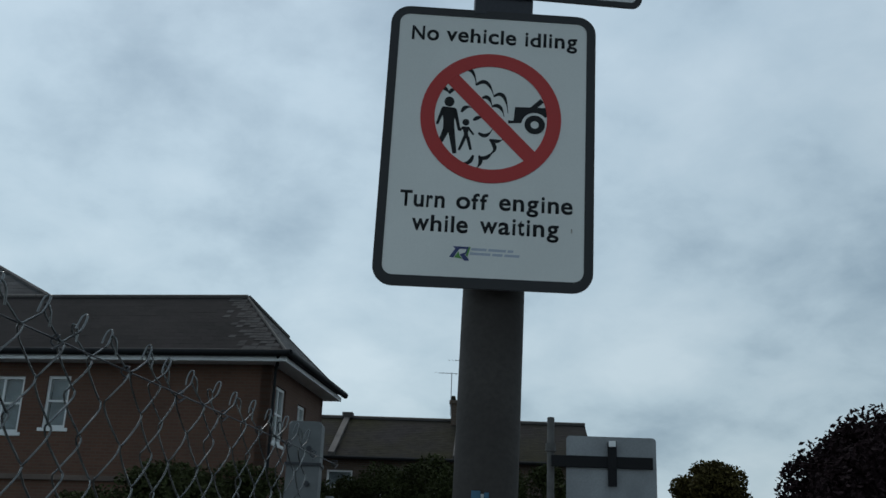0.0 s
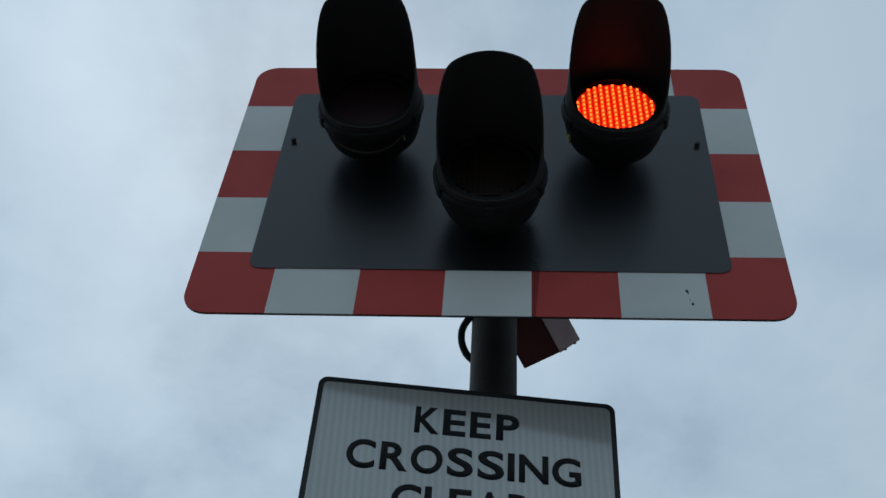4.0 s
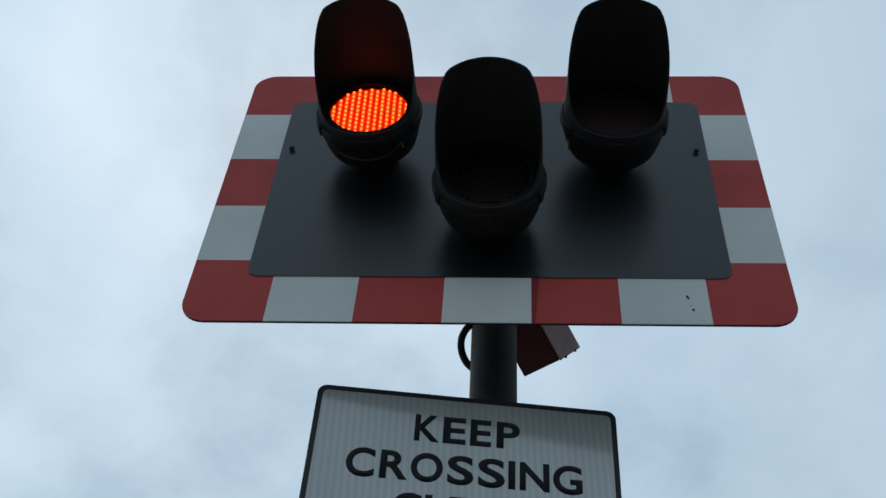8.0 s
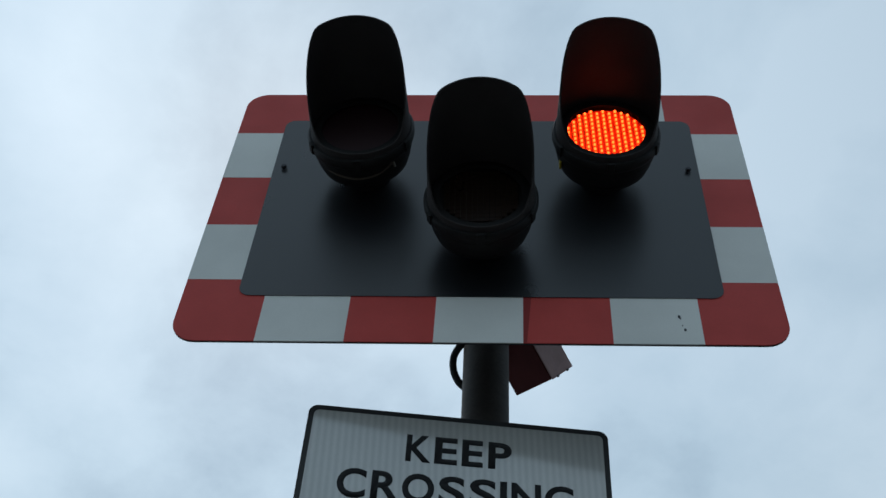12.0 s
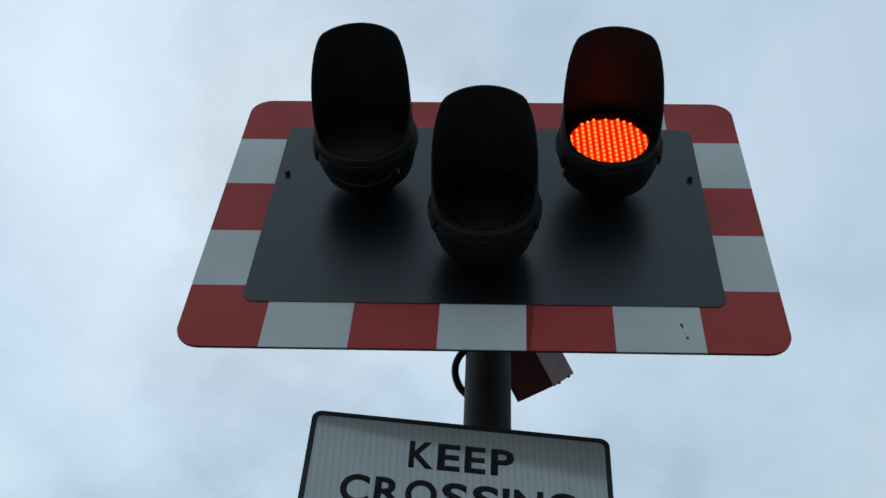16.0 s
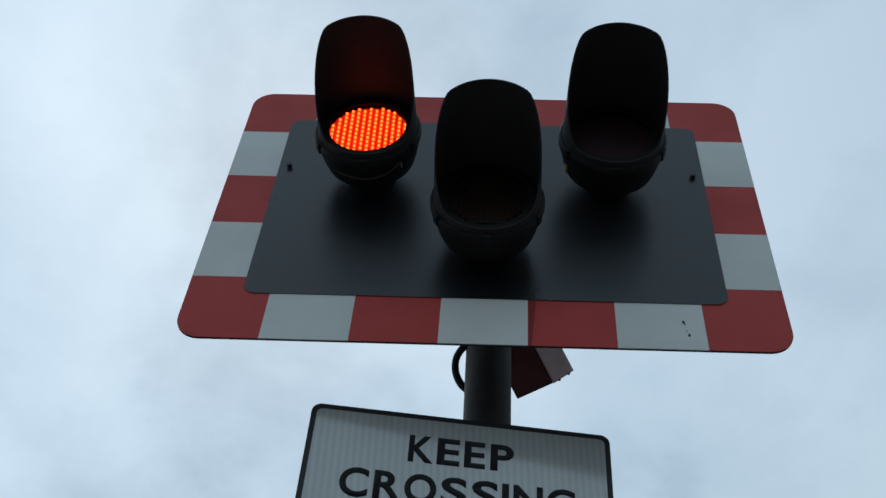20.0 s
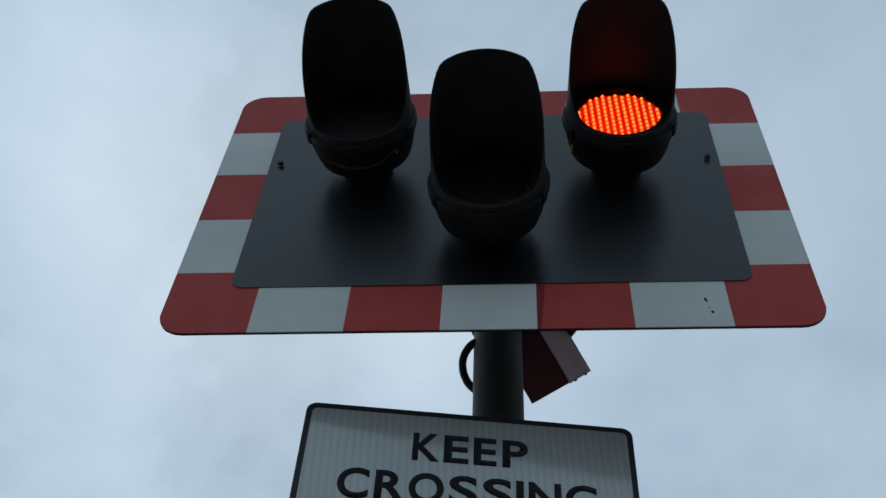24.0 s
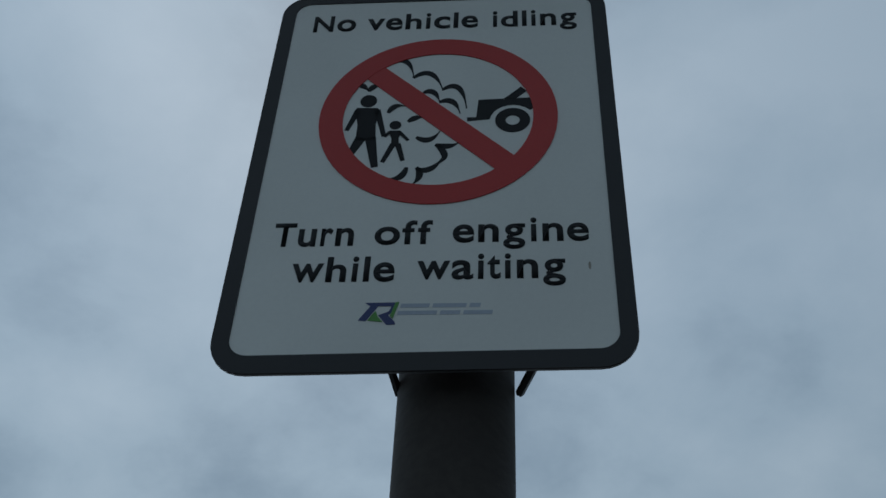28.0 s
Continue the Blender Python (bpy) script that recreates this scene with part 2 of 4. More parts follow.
M_YELLOW = material("yellow_label", (0.5, 0.38, 0.03), 0.6, grain=0.2, scale=120)
M_GREEN = material("green_mark", (0.10, 0.30, 0.06), 0.5, grain=0.1, scale=150)
M_BLUE = material("blue_mark", (0.035, 0.05, 0.16), 0.5, grain=0.1, scale=150)
M_PALE_BLUE = material("pale_blue_print", (0.43, 0.47, 0.54), 0.5, grain=0.2, scale=300)
M_STICKER = material("blue_sticker", (0.10, 0.26, 0.40), 0.4, grain=0.2, scale=150)
M_BRICK = brickwork("red_brick", (0.160, 0.074, 0.045), (0.130, 0.060, 0.037), (0.14, 0.088, 0.062))
M_BRICK_OLD = brickwork("old_brick", (0.14, 0.085, 0.055), (0.10, 0.06, 0.04), (0.14, 0.13, 0.11))
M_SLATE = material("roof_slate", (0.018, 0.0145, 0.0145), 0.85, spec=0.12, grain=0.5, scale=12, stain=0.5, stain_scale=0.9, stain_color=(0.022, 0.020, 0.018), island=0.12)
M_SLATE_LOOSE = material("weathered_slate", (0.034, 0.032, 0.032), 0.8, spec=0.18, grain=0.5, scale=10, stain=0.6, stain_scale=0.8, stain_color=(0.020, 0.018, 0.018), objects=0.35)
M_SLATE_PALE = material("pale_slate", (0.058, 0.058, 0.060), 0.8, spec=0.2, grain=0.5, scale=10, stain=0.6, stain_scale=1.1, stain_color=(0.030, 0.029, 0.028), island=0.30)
M_TILE = material("roof_tile", (0.027, 0.022, 0.020), 0.9, spec=0.12, grain=0.5, scale=9, stain=0.8, stain_scale=0.35, stain_color=(0.034, 0.030, 0.011), island=0.2)
M_RIDGE = material("ridge_tile", (0.060, 0.050, 0.044), 0.7, grain=0.4, scale=14, stain=0.4, stain_scale=1.5)
M_PAINT = material("white_paint", (0.84, 0.84, 0.82), 0.4, grain=0.1, scale=40, stain=0.2, stain_scale=1.5)
M_GUTTER = material("black_gutter", (0.012, 0.012, 0.013), 0.65, spec=0.2, grain=0.2, scale=60)
M_STONE = material("pale_stone", (0.40, 0.36, 0.30), 0.8, grain=0.3, scale=30, stain=0.4)
M_FLUE = brickwork("flue_brick", (0.20, 0.085, 0.045), (0.16, 0.065, 0.036), (0.15, 0.10, 0.07))
M_BAND = material("weathered_band", (0.17, 0.125, 0.10), 0.85, grain=0.4, scale=24, stain=0.5, stain_scale=0.9)
M_PANE_SKY = material("reflected_sky_grey", (0.30, 0.33, 0.34), 0.9, grain=0.3, scale=6, stain=0.6, stain_scale=1.5)
M_GROUND = material("asphalt", (0.052, 0.052, 0.054), 0.9, grain=0.6, scale=180, stain=0.4, stain_scale=0.5, bump=0.5)
M_PAVE = material("paving", (0.22, 0.21, 0.20), 0.85, grain=0.4, scale=60, stain=0.4, stain_scale=1.2, bump=0.3)
M_BARK = material("bark", (0.06, 0.045, 0.035), 0.9, grain=0.6, scale=30, bump=0.6)
M_PURPLE_LEAF = material("purple_leaf", (0.024, 0.014, 0.015), 0.8, spec=0.05, island=0.45, grain=0.2, scale=30)
M_GREEN_LEAF = material("green_leaf", (0.040, 0.046, 0.016), 0.75, spec=0.10, island=0.35, grain=0.2, scale=30)
M_OLIVE_LEAF = material("olive_leaf", (0.066, 0.052, 0.016), 0.75, spec=0.10, island=0.5, grain=0.2, scale=30)


def glass():
    m = bpy.data.materials.new("window_glass")
    m.use_nodes = True
    b = m.node_tree.nodes["Principled BSDF"]
    b.inputs["Base Color"].default_value = (0.85, 0.9, 0.9, 1)
    b.inputs["Roughness"].default_value = 0.03
    b.inputs["Transmission Weight"].default_value = 1.0
    b.inputs["IOR"].default_value = 1.45
    return m


M_GLASS = glass()


# ---- mesh tools ----
def part(name, bm, mat, parent=None, label="", m=None, smooth=False):
    """Links a bmesh as one mesh object under a thing or a part."""
    me = bpy.data.meshes.new(name)
    bmesh.ops.recalc_face_normals(bm, faces=bm.faces)
    if smooth:
        for f in bm.faces: f.smooth = True
    bm.to_mesh(me)
    bm.free()
    me.materials.append(mat)
    if smooth: me.set_sharp_from_angle(angle=radians(38))
    ob = new(name, me)
    ob.parent = parent
    if m is not None: ob.matrix_basis = m
    if label: ob["label"] = label
    return ob


def alike(ob, m):
    """Another piece on the same mesh, under the same parent."""
    o = ob.copy()
    scene.collection.objects.link(o)
    o.matrix_basis = m
    return o


def thing(name, m, label, category, group="", kind=""):
    ob = new(name)
    ob.matrix_basis = m
    return tagged(ob, label, category, group, kind)


def box(lo, hi, bevel=0.0, bm=None):
    bm = bm or bmesh.new()
    vs = [bm.verts.new((x, y, z)) for x in (lo[0], hi[0]) for y in (lo[1], hi[1]) for z in (lo[2], hi[2])]
    fs = [bm.faces.new([vs[i] for i in q]) for q in ((0, 1, 3, 2), (4, 6, 7, 5), (0, 4, 5, 1), (2, 3, 7, 6), (0, 2, 6, 4), (1, 5, 7, 3))]
    if bevel:
        es = list({e for f in fs for e in f.edges})
        bmesh.ops.bevel(bm, geom=es, offset=bevel, segments=2, affect="EDGES", profile=0.6)
    return bm


def prism(poly, y0, y1, bevel=0.0, bm=None):
    """A flat plate with an outline in x and z, from y0 (front) to y1."""
    bm = bm or bmesh.new()
    a = [bm.verts.new((u, y0, v)) for u, v in poly]
    b = [bm.verts.new((u, y1, v)) for u, v in poly]
    front = bm.faces.new(a)
    bm.faces.new(b[::-1])
    for i in range(len(poly)):
        j = (i + 1) % len(poly)
        bm.faces.new((a[j], a[i], b[i], b[j]))
    if bevel:
        bmesh.ops.bevel(bm, geom=list(front.edges), offset=bevel, segments=1, affect="EDGES")
    return bm


def rounded(x0, z0, x1, z1, r, n=7, corners=(1, 1, 1, 1)):
    """A rectangle's outline with round corners (lower left, lower right, upper right, upper left)."""
    pts = []
    for k, (cx, cz, a) in enumerate(((x0 + r, z0 + r, 180), (x1 - r, z0 + r, 270), (x1 - r, z1 - r, 0), (x0 + r, z1 - r, 90))):
        if corners[k]:
            pts += [(cx + r * math.cos(radians(a + 90 * i / n)), cz + r * math.sin(radians(a + 90 * i / n))) for i in range(n + 1)]
        else:
            pts.append(((x0, z0), (x1, z0), (x1, z1), (x0, z1))[k])
    return pts


def frame_plate(outer, inner, y0, y1):
    """A flat border between two outlines of equal count."""
    bm = bmesh.new()
    rows = [[bm.verts.new((u, y, v)) for u, v in ring] for ring, y in ((outer, y0), (inner, y0), (inner, y1), (outer, y1))]
    n = len(outer)
    for k in range(4):
        a, b = rows[k], rows[(k + 1) % 4]
        for i in range(n):
            j = (i + 1) % n
            bm.faces.new((a[i], a[j], b[j], b[i]))
    return bm


def disc(cx, cz, r, n=32, squash=1.0):
    return [(cx + r * math.cos(2 * math.pi * i / n), cz + squash * r * math.sin(2 * math.pi * i / n)) for i in range(n)]


def lathe(profile, n=40, closed=True):
    """Turns (radius, y) rows about the y axis."""
    bm = bmesh.new()
    rows = []
    for r, y in profile:
        if r < 1e-6: rows.append([bm.verts.new((0, y, 0))])
        else: rows.append([bm.verts.new((r * math.cos(2 * math.pi * i / n), y, r * math.sin(2 * math.pi * i / n))) for i in range(n)])
    for a, b in zip(rows, rows[1:]):
        for i in range(n):
            j = (i + 1) % n
            q = [a[i % len(a)], a[j % len(a)], b[j % len(b)], b[i % len(b)]]
            q = list(dict.fromkeys(q))
            if len(q) > 2: bm.faces.new(q)
    return bm


def tube(points, r, sides=8, bm=None, radii=None):
    """A round rod along points."""
    bm = bm or bmesh.new()
    pts = [Vector(p) for p in points]
    rows, up = [], None
    for i, p in enumerate(pts):
        d = (pts[min(i + 1, len(pts) - 1)] - pts[max(i - 1, 0)]).normalized()
        side = up - d * up.dot(d) if up is not None else d.orthogonal()
        if side.length < 1e-4: side = d.orthogonal()
        up = side.normalized()
        other = d.cross(up)
        rr = radii[i] if radii else r
        rows.append([bm.verts.new(p + rr * (up * math.cos(2 * math.pi * k / sides) + other * math.sin(2 * math.pi * k / sides))) for k in range(sides)])
    for a, b in zip(rows, rows[1:]):
        for k in range(sides):
            j = (k + 1) % sides
            bm.faces.new((a[k], a[j], b[j], b[k]))
    bm.faces.new(rows[0][::-1])
    bm.faces.new(rows[-1])
    return bm


def smooth_path(points, n=10):
    """Points along a soft curve through the given ones."""
    p = [Vector(q) for q in points]
    p = [2 * p[0] - p[1]] + p + [2 * p[-1] - p[-2]]
    out = []
    for a, b, c, d in zip(p, p[1:], p[2:], p[3:]):
        for k in range(n):
            t = k / n
            out.append(0.5 * (2 * b + (c - a) * t + (2 * a - 5 * b + 4 * c - d) * t * t + (3 * b - a - 3 * c + d) * t ** 3))
    return out + [p[-2]]


def glyphs(text, spans, parent, mat, y, weight=0.02, depth=0.0012):
    """A line of raised letters facing -y, each in its own span (x0, x1, z0, z1)."""
    joined = bmesh.new()
    for ch, (x0, x1, z0, z1) in zip(text, spans):
        cu = bpy.data.curves.new("letter", "FONT")
        cu.body, cu.size, cu.offset, cu.resolution_u, cu.fill_mode = ch, 1.0, weight, 5, "FRONT"
        ob = bpy.data.objects.new("letter", cu)
        scene.collection.objects.link(ob)
        me = bpy.data.meshes.new_from_object(ob.evaluated_get(bpy.context.evaluated_depsgraph_get()))
        bpy.data.objects.remove(ob)
        co = np.array([v.co for v in me.vertices])
        lo, hi = co.min(axis=0), co.max(axis=0)
        for v in me.vertices:
            v.co = (x0 + (v.co.x - lo[0]) * (x1 - x0) / (hi[0] - lo[0]), y, z0 + (v.co.y - lo[1]) * (z1 - z0) / (hi[1] - lo[1]))
        joined.from_mesh(me)
    bmesh.ops.remove_doubles(joined, verts=joined.verts, dist=1e-6)
    got = bmesh.ops.extrude_face_region(joined, geom=list(joined.faces))
    for g in got["geom"]:
        if isinstance(g, bmesh.types.BMVert): g.co.y += depth
    return part("lettering", joined, mat, parent)


# a plain grotesque's proportions: advance, left, right, bottom and top of each letter, in thousandths of its size
GROTESQUE = {"N": (722, 69, 654, 0, 718), "T": (611, 14, 598, 0, 718), "a": (556, 29, 527, -14, 546), "c": (556, 34, 524, -14, 546), "d": (611, 35, 551, -14, 718),
             "e": (556, 23, 528, -14, 546), "f": (333, 10, 318, 0, 727), "g": (611, 40, 553, -217, 546), "h": (611, 65, 546, 0, 718), "i": (278, 69, 209, 0, 725)}
GROTESQUE.update({"l": (278, 69, 209, 0, 718), "n": (611, 65, 546, 0, 546), "o": (611, 34, 578, -14, 546), "r": (389, 64, 373, 0, 546), "t": (333, 10, 309, -6, 676),
                  "u": (611, 66, 545, -14, 532), "v": (556, 13, 543, 0, 532), "w": (778, 10, 769, 0, 532)})


def grotesque_spans(word, x0, x1, base, top):
    """Each letter's span in a word from x0 to x1 whose capitals reach from base to top."""
    at, spans = 0.0, []
    for ch in word:
        adv, l, r, lo, hi = GROTESQUE[ch]
        spans.append((at + l, at + r, lo, hi))
        at += adv
    first, last = spans[0][0], spans[-1][1]
    k, h = (x1 - x0) / (last - first), (top - base) / 718
    return [(x0 + (l - first) * k, x0 + (r - first) * k, base + lo * h, base + hi * h) for l, r, lo, hi in spans]


def crescent(a, b, c, w):
    """The outline of a brush stroke along the arc a, b, c: widest in the middle."""
    (ax, az), (bx, bz), (cx, cz) = a, b, c
    mx, mz = 2 * bx - (ax + cx) / 2, 2 * bz - (az + cz) / 2
    top, low = [], []
    for i in range(13):
        t = i / 12
        x = (1 - t) ** 2 * ax + 2 * t * (1 - t) * mx + t * t * cx
        z = (1 - t) ** 2 * az + 2 * t * (1 - t) * mz + t * t * cz
        dx, dz = 2 * (1 - t) * (mx - ax) + 2 * t * (cx - mx), 2 * (1 - t) * (mz - az) + 2 * t * (cz - mz)
        L = math.hypot(dx, dz) or 1
        k = w * (0.18 + 0.82 * math.sin(math.pi * min(t * 1.0 + 0.12, 1.0))) / 2
        top.append((x - dz / L * k, z + dx / L * k))
        low.append((x + dz / L * k, z - dx / L * k))
    return top + low[::-1]


# ---- ground ----
def build_ground():
    def sheet(name, mat, lo, hi, label, cat):
        return tagged(part(name, box(lo, hi), mat), label, cat, kind="structure")
    sheet("ground", M_GROUND, (-2500, -2500, -0.5), (2500, 2500, 0.0), "dark asphalt ground reaching to the horizon", "ground")
    sheet("pavement", M_PAVE, (-3.2, -6.0, 0.004), (1.1, 9.0, 0.10), "grey footway beside the level crossing post", "pavement")


build_ground()


# ---- signal post ----
PX, PY, PR = 0.0195, 0.3070, 0.0632
FOOT = 0.0652   # the tube is a little thicker below
LEAN = 0.995   # the post leans a degree, and its signs with it


def build_post():
    root = thing("signal_post", pose(-0.0378, PY, 0.10, 0, LEAN, 0), "tall grey painted steel tube post standing in the footway", "post")
    part("tube", lathe([(0, -4.03), (PR * 0.9, -4.03), (PR, -4.02), (PR, -2.9), (FOOT, -1.9), (FOOT, 0), (0, 0)], 56), M_POST, root, m=pose(0, 0, 0, -90), smooth=True)
    part("cap", lathe([(0, -0.03), (PR * 0.7, -0.026), (PR + 0.004, -0.008), (PR + 0.004, 0.012), (0, 0.012)], 40), M_GUTTER, root, "dark plastic cap", pose(0, 0, 4.03, -90), smooth=True)
    part("base_collar", lathe([(0, -0.06), (PR + 0.03, -0.05), (PR + 0.05, 0), (0, 0)], 40), M_POST, root, m=pose(0, 0, 0, -90), smooth=True)
    # a torn sticker, low on the tube
    def patch(a0, a1, z0, z1, mat, name):
        bm = bmesh.new()
        rows = [[bm.verts.new(((FOOT + 0.0012) * math.sin(radians(a0 + (a1 - a0) * i / 8)), -(FOOT + 0.0012) * math.cos(radians(a0 + (a1 - a0) * i / 8)), z)) for i in range(9)] for z in (z0, z1)]
        for i in range(8): bm.faces.new((rows[0][i], rows[0][i + 1], rows[1][i + 1], rows[1][i]))
        bmesh.ops.solidify(bm, geom=bm.faces[:], thickness=0.001)
        part(name, bm, mat, root)
    patch(-24, -8, 1.49, 1.580, M_STICKER, "sticker")
    patch(-7.5, -2, 1.49, 1.574, M_PAINT, "sticker_scrap")
    patch(-1.5, 6, 1.49, 1.577, M_STICKER, "sticker_scrap")


build_post()


# ---- the signal head: chequered board and three hooded lamps ----
LAMPS = {"left": (-0.3215, 3.872), "middle": (0.006, 3.595), "right": (0.3475, 3.862)}
BOARD = (-0.7560, 3.234, 0.7560, 4.296)
INNER = (-0.6145, 3.388, 0.6140, 4.150)
LAMP_YAW = {"left": -2.6, "middle": -1.5, "right": -1.3}   # the lamps are turned a little off the board's front
SLATS = []


def racked(bm):
    """The board leans back from its foot and is racked a little to one side."""
    for v in bm.verts:
        h = v.co.z - 3.385
        v.co.x += 0.028 * h
        v.co.y += math.tan(radians(2.85)) * h
    return bm


def build_board(root):
    x0, z0, x1, z1 = BOARD
    board = part("backing_board", racked(prism(rounded(x0, z0, x1, z1, 0.065), 0.0, 0.006, 0.001)), M_BACK, root, "dark grey painted board behind the chequers")
    xs = [x0, -0.544, -0.326, -0.109, 0.109, 0.326, 0.544, x1]
    zs = [z0, 3.447, 3.6625, 3.870, 4.087, z1]
    ix0, iz0, ix1, iz1 = INNER[0] + 0.014, INNER[1] + 0.014, INNER[2] - 0.014, INNER[3] - 0.014
    f0, f1 = -0.0022, -0.0002
    r = 0.065
    def corner(cx, cz, sx, sz, bx, bz):
        # an L of red sheet round a corner of the board
        px, pz = cx + sx * r, cz + sz * r
        arc = [(px - sx * r * math.cos(radians(90 * i / 8)), pz - sz * r * math.sin(radians(90 * i / 8))) for i in range(9)]
        wx, wz = (ix0 if sx > 0 else ix1), (iz0 if sz > 0 else iz1)
        poly = arc + [(bx, cz), (bx, wz), (wx, wz), (wx, bz), (cx, bz)]
        part("chequer", racked(prism(poly, f0, f1)), M_RED, board, "red reflective chequer")
    corner(x0, z0, 1, 1, xs[1], zs[1]); corner(x1, z0, -1, 1, xs[6], zs[1])
    corner(x0, z1, 1, -1, xs[1], zs[4]); corner(x1, z1, -1, -1, xs[6], zs[4])
    for k in range(1, 6):
        mat, lab = (M_CHEQUER, "white reflective chequer") if k % 2 else (M_RED, "red reflective chequer")
        for lo, hi in ((z0, iz0), (iz1, z1)):
            part("chequer", racked(prism([(xs[k], lo), (xs[k + 1], lo), (xs[k + 1], hi), (xs[k], hi)], f0 - 0.0004 * (k % 2), f1)), mat, board, lab)
    for k in range(1, 4):
        mat, lab = (M_CHEQUER, "white reflective chequer") if k % 2 else (M_RED, "red reflective chequer")
        for lo, hi in ((x0, ix0), (ix1, x1)):
            part("chequer", racked(prism([(lo, zs[k]), (hi, zs[k]), (hi, zs[k + 1]), (lo, zs[k + 1])], f0 - 0.0004 * (k % 2), f1)), mat, board, lab)
    # a narrow strip of darker red at a red chequer's edge, wider towards its top
    part("film_overlap", racked(prism([(0.1095, z0 + 0.001), (0.118, z0 + 0.001), (0.1305, iz0 - 0.001), (0.1095, iz0 - 0.001)], f0 - 0.0008, f1 - 0.0002)), M_RED_DARK, board, "narrow darker red strip")
    # scuffs on a white chequer
    for (u, v), s in (((0.492, 3.325), 0.0035), ((0.4945, 3.319), 0.0022), ((0.502, 3.281), 0.0033), ((0.497, 3.295), 0.0015)):
        part("scuff", racked(prism(disc(u, v, s, 7, 1.5), -0.0034, -0.0025)), M_EDGE, board, "small dark scuff")
    plate = part("inner_plate", racked(prism(rounded(*INNER, 0.03), -0.0050, -0.0032)), M_PLATE, root, "matt dark grey plate behind the lamps")
    screw = part("screw", lathe([(0, -0.008), (0.005, -0.008), (0.0085, -0.005), (0.0085, 0), (0, 0)], 12), M_STEEL, plate, m=pose(-0.569, 0.016, 3.911), smooth=True)
    alike(screw, pose(0.598, 0.016, 3.904))
    # brackets that clamp the board to the post
    for z in (3.74, 4.00):
        y = (z - 3.385) * 0.05 + 0.007
        part("bracket_rail", box((-0.45, y + 0.002, z - 0.02), (0.45, y + 0.034, z + 0.02), 0.003), M_DULL_ALU, root)
        for x in (PX - PR - 0.030, PX + PR + 0.006):
            part("post_clamp", box((x, y + 0.034, z - 0.02), (x + 0.024, PY + 0.02, z + 0.02), 0.003), M_DULL_ALU, root)
    return board


def hood_mesh(R, y0, length):
    """A cowl round the lens: long over the top, cut back at the sides, a short lip below."""
    bm = bmesh.new()
    n = 64
    def reach(a):
        # a: degrees from the top
        if a < 46: return 1.0 - 0.02 * (a / 46) ** 2
        if a < 132:
            t = (a - 46) / 86
            return 0.98 - 0.89 * (t * t * (3 - 2 * t)) ** 0.85
        return 0.09
    rows = []
    steps = 8
    for layer, off in ((0, 0.0), (1, -0.004)):
        for s in range(steps + 1):
            ring = []
            for i in range(n):
                a = 360 * i / n
                d = min(a, 360 - a)
                rr = R + off - 0.0050 * (s / steps)
                y = y0 - length * reach(d) * s / steps
                ring.append(bm.verts.new((rr * math.sin(radians(a)), y, rr * math.cos(radians(a)))))
            rows.append(ring)
    def strip(a, b):
        for i in range(n):
            j = (i + 1) % n
            bm.faces.new((a[i], a[j], b[j], b[i]))
    for s in range(steps):
        strip(rows[s], rows[s + 1])
        strip(rows[steps + 1 + s + 1], rows[steps + 1 + s])
    strip(rows[steps], rows[2 * steps + 1])
    strip(rows[steps + 1], rows[0])
    return bm


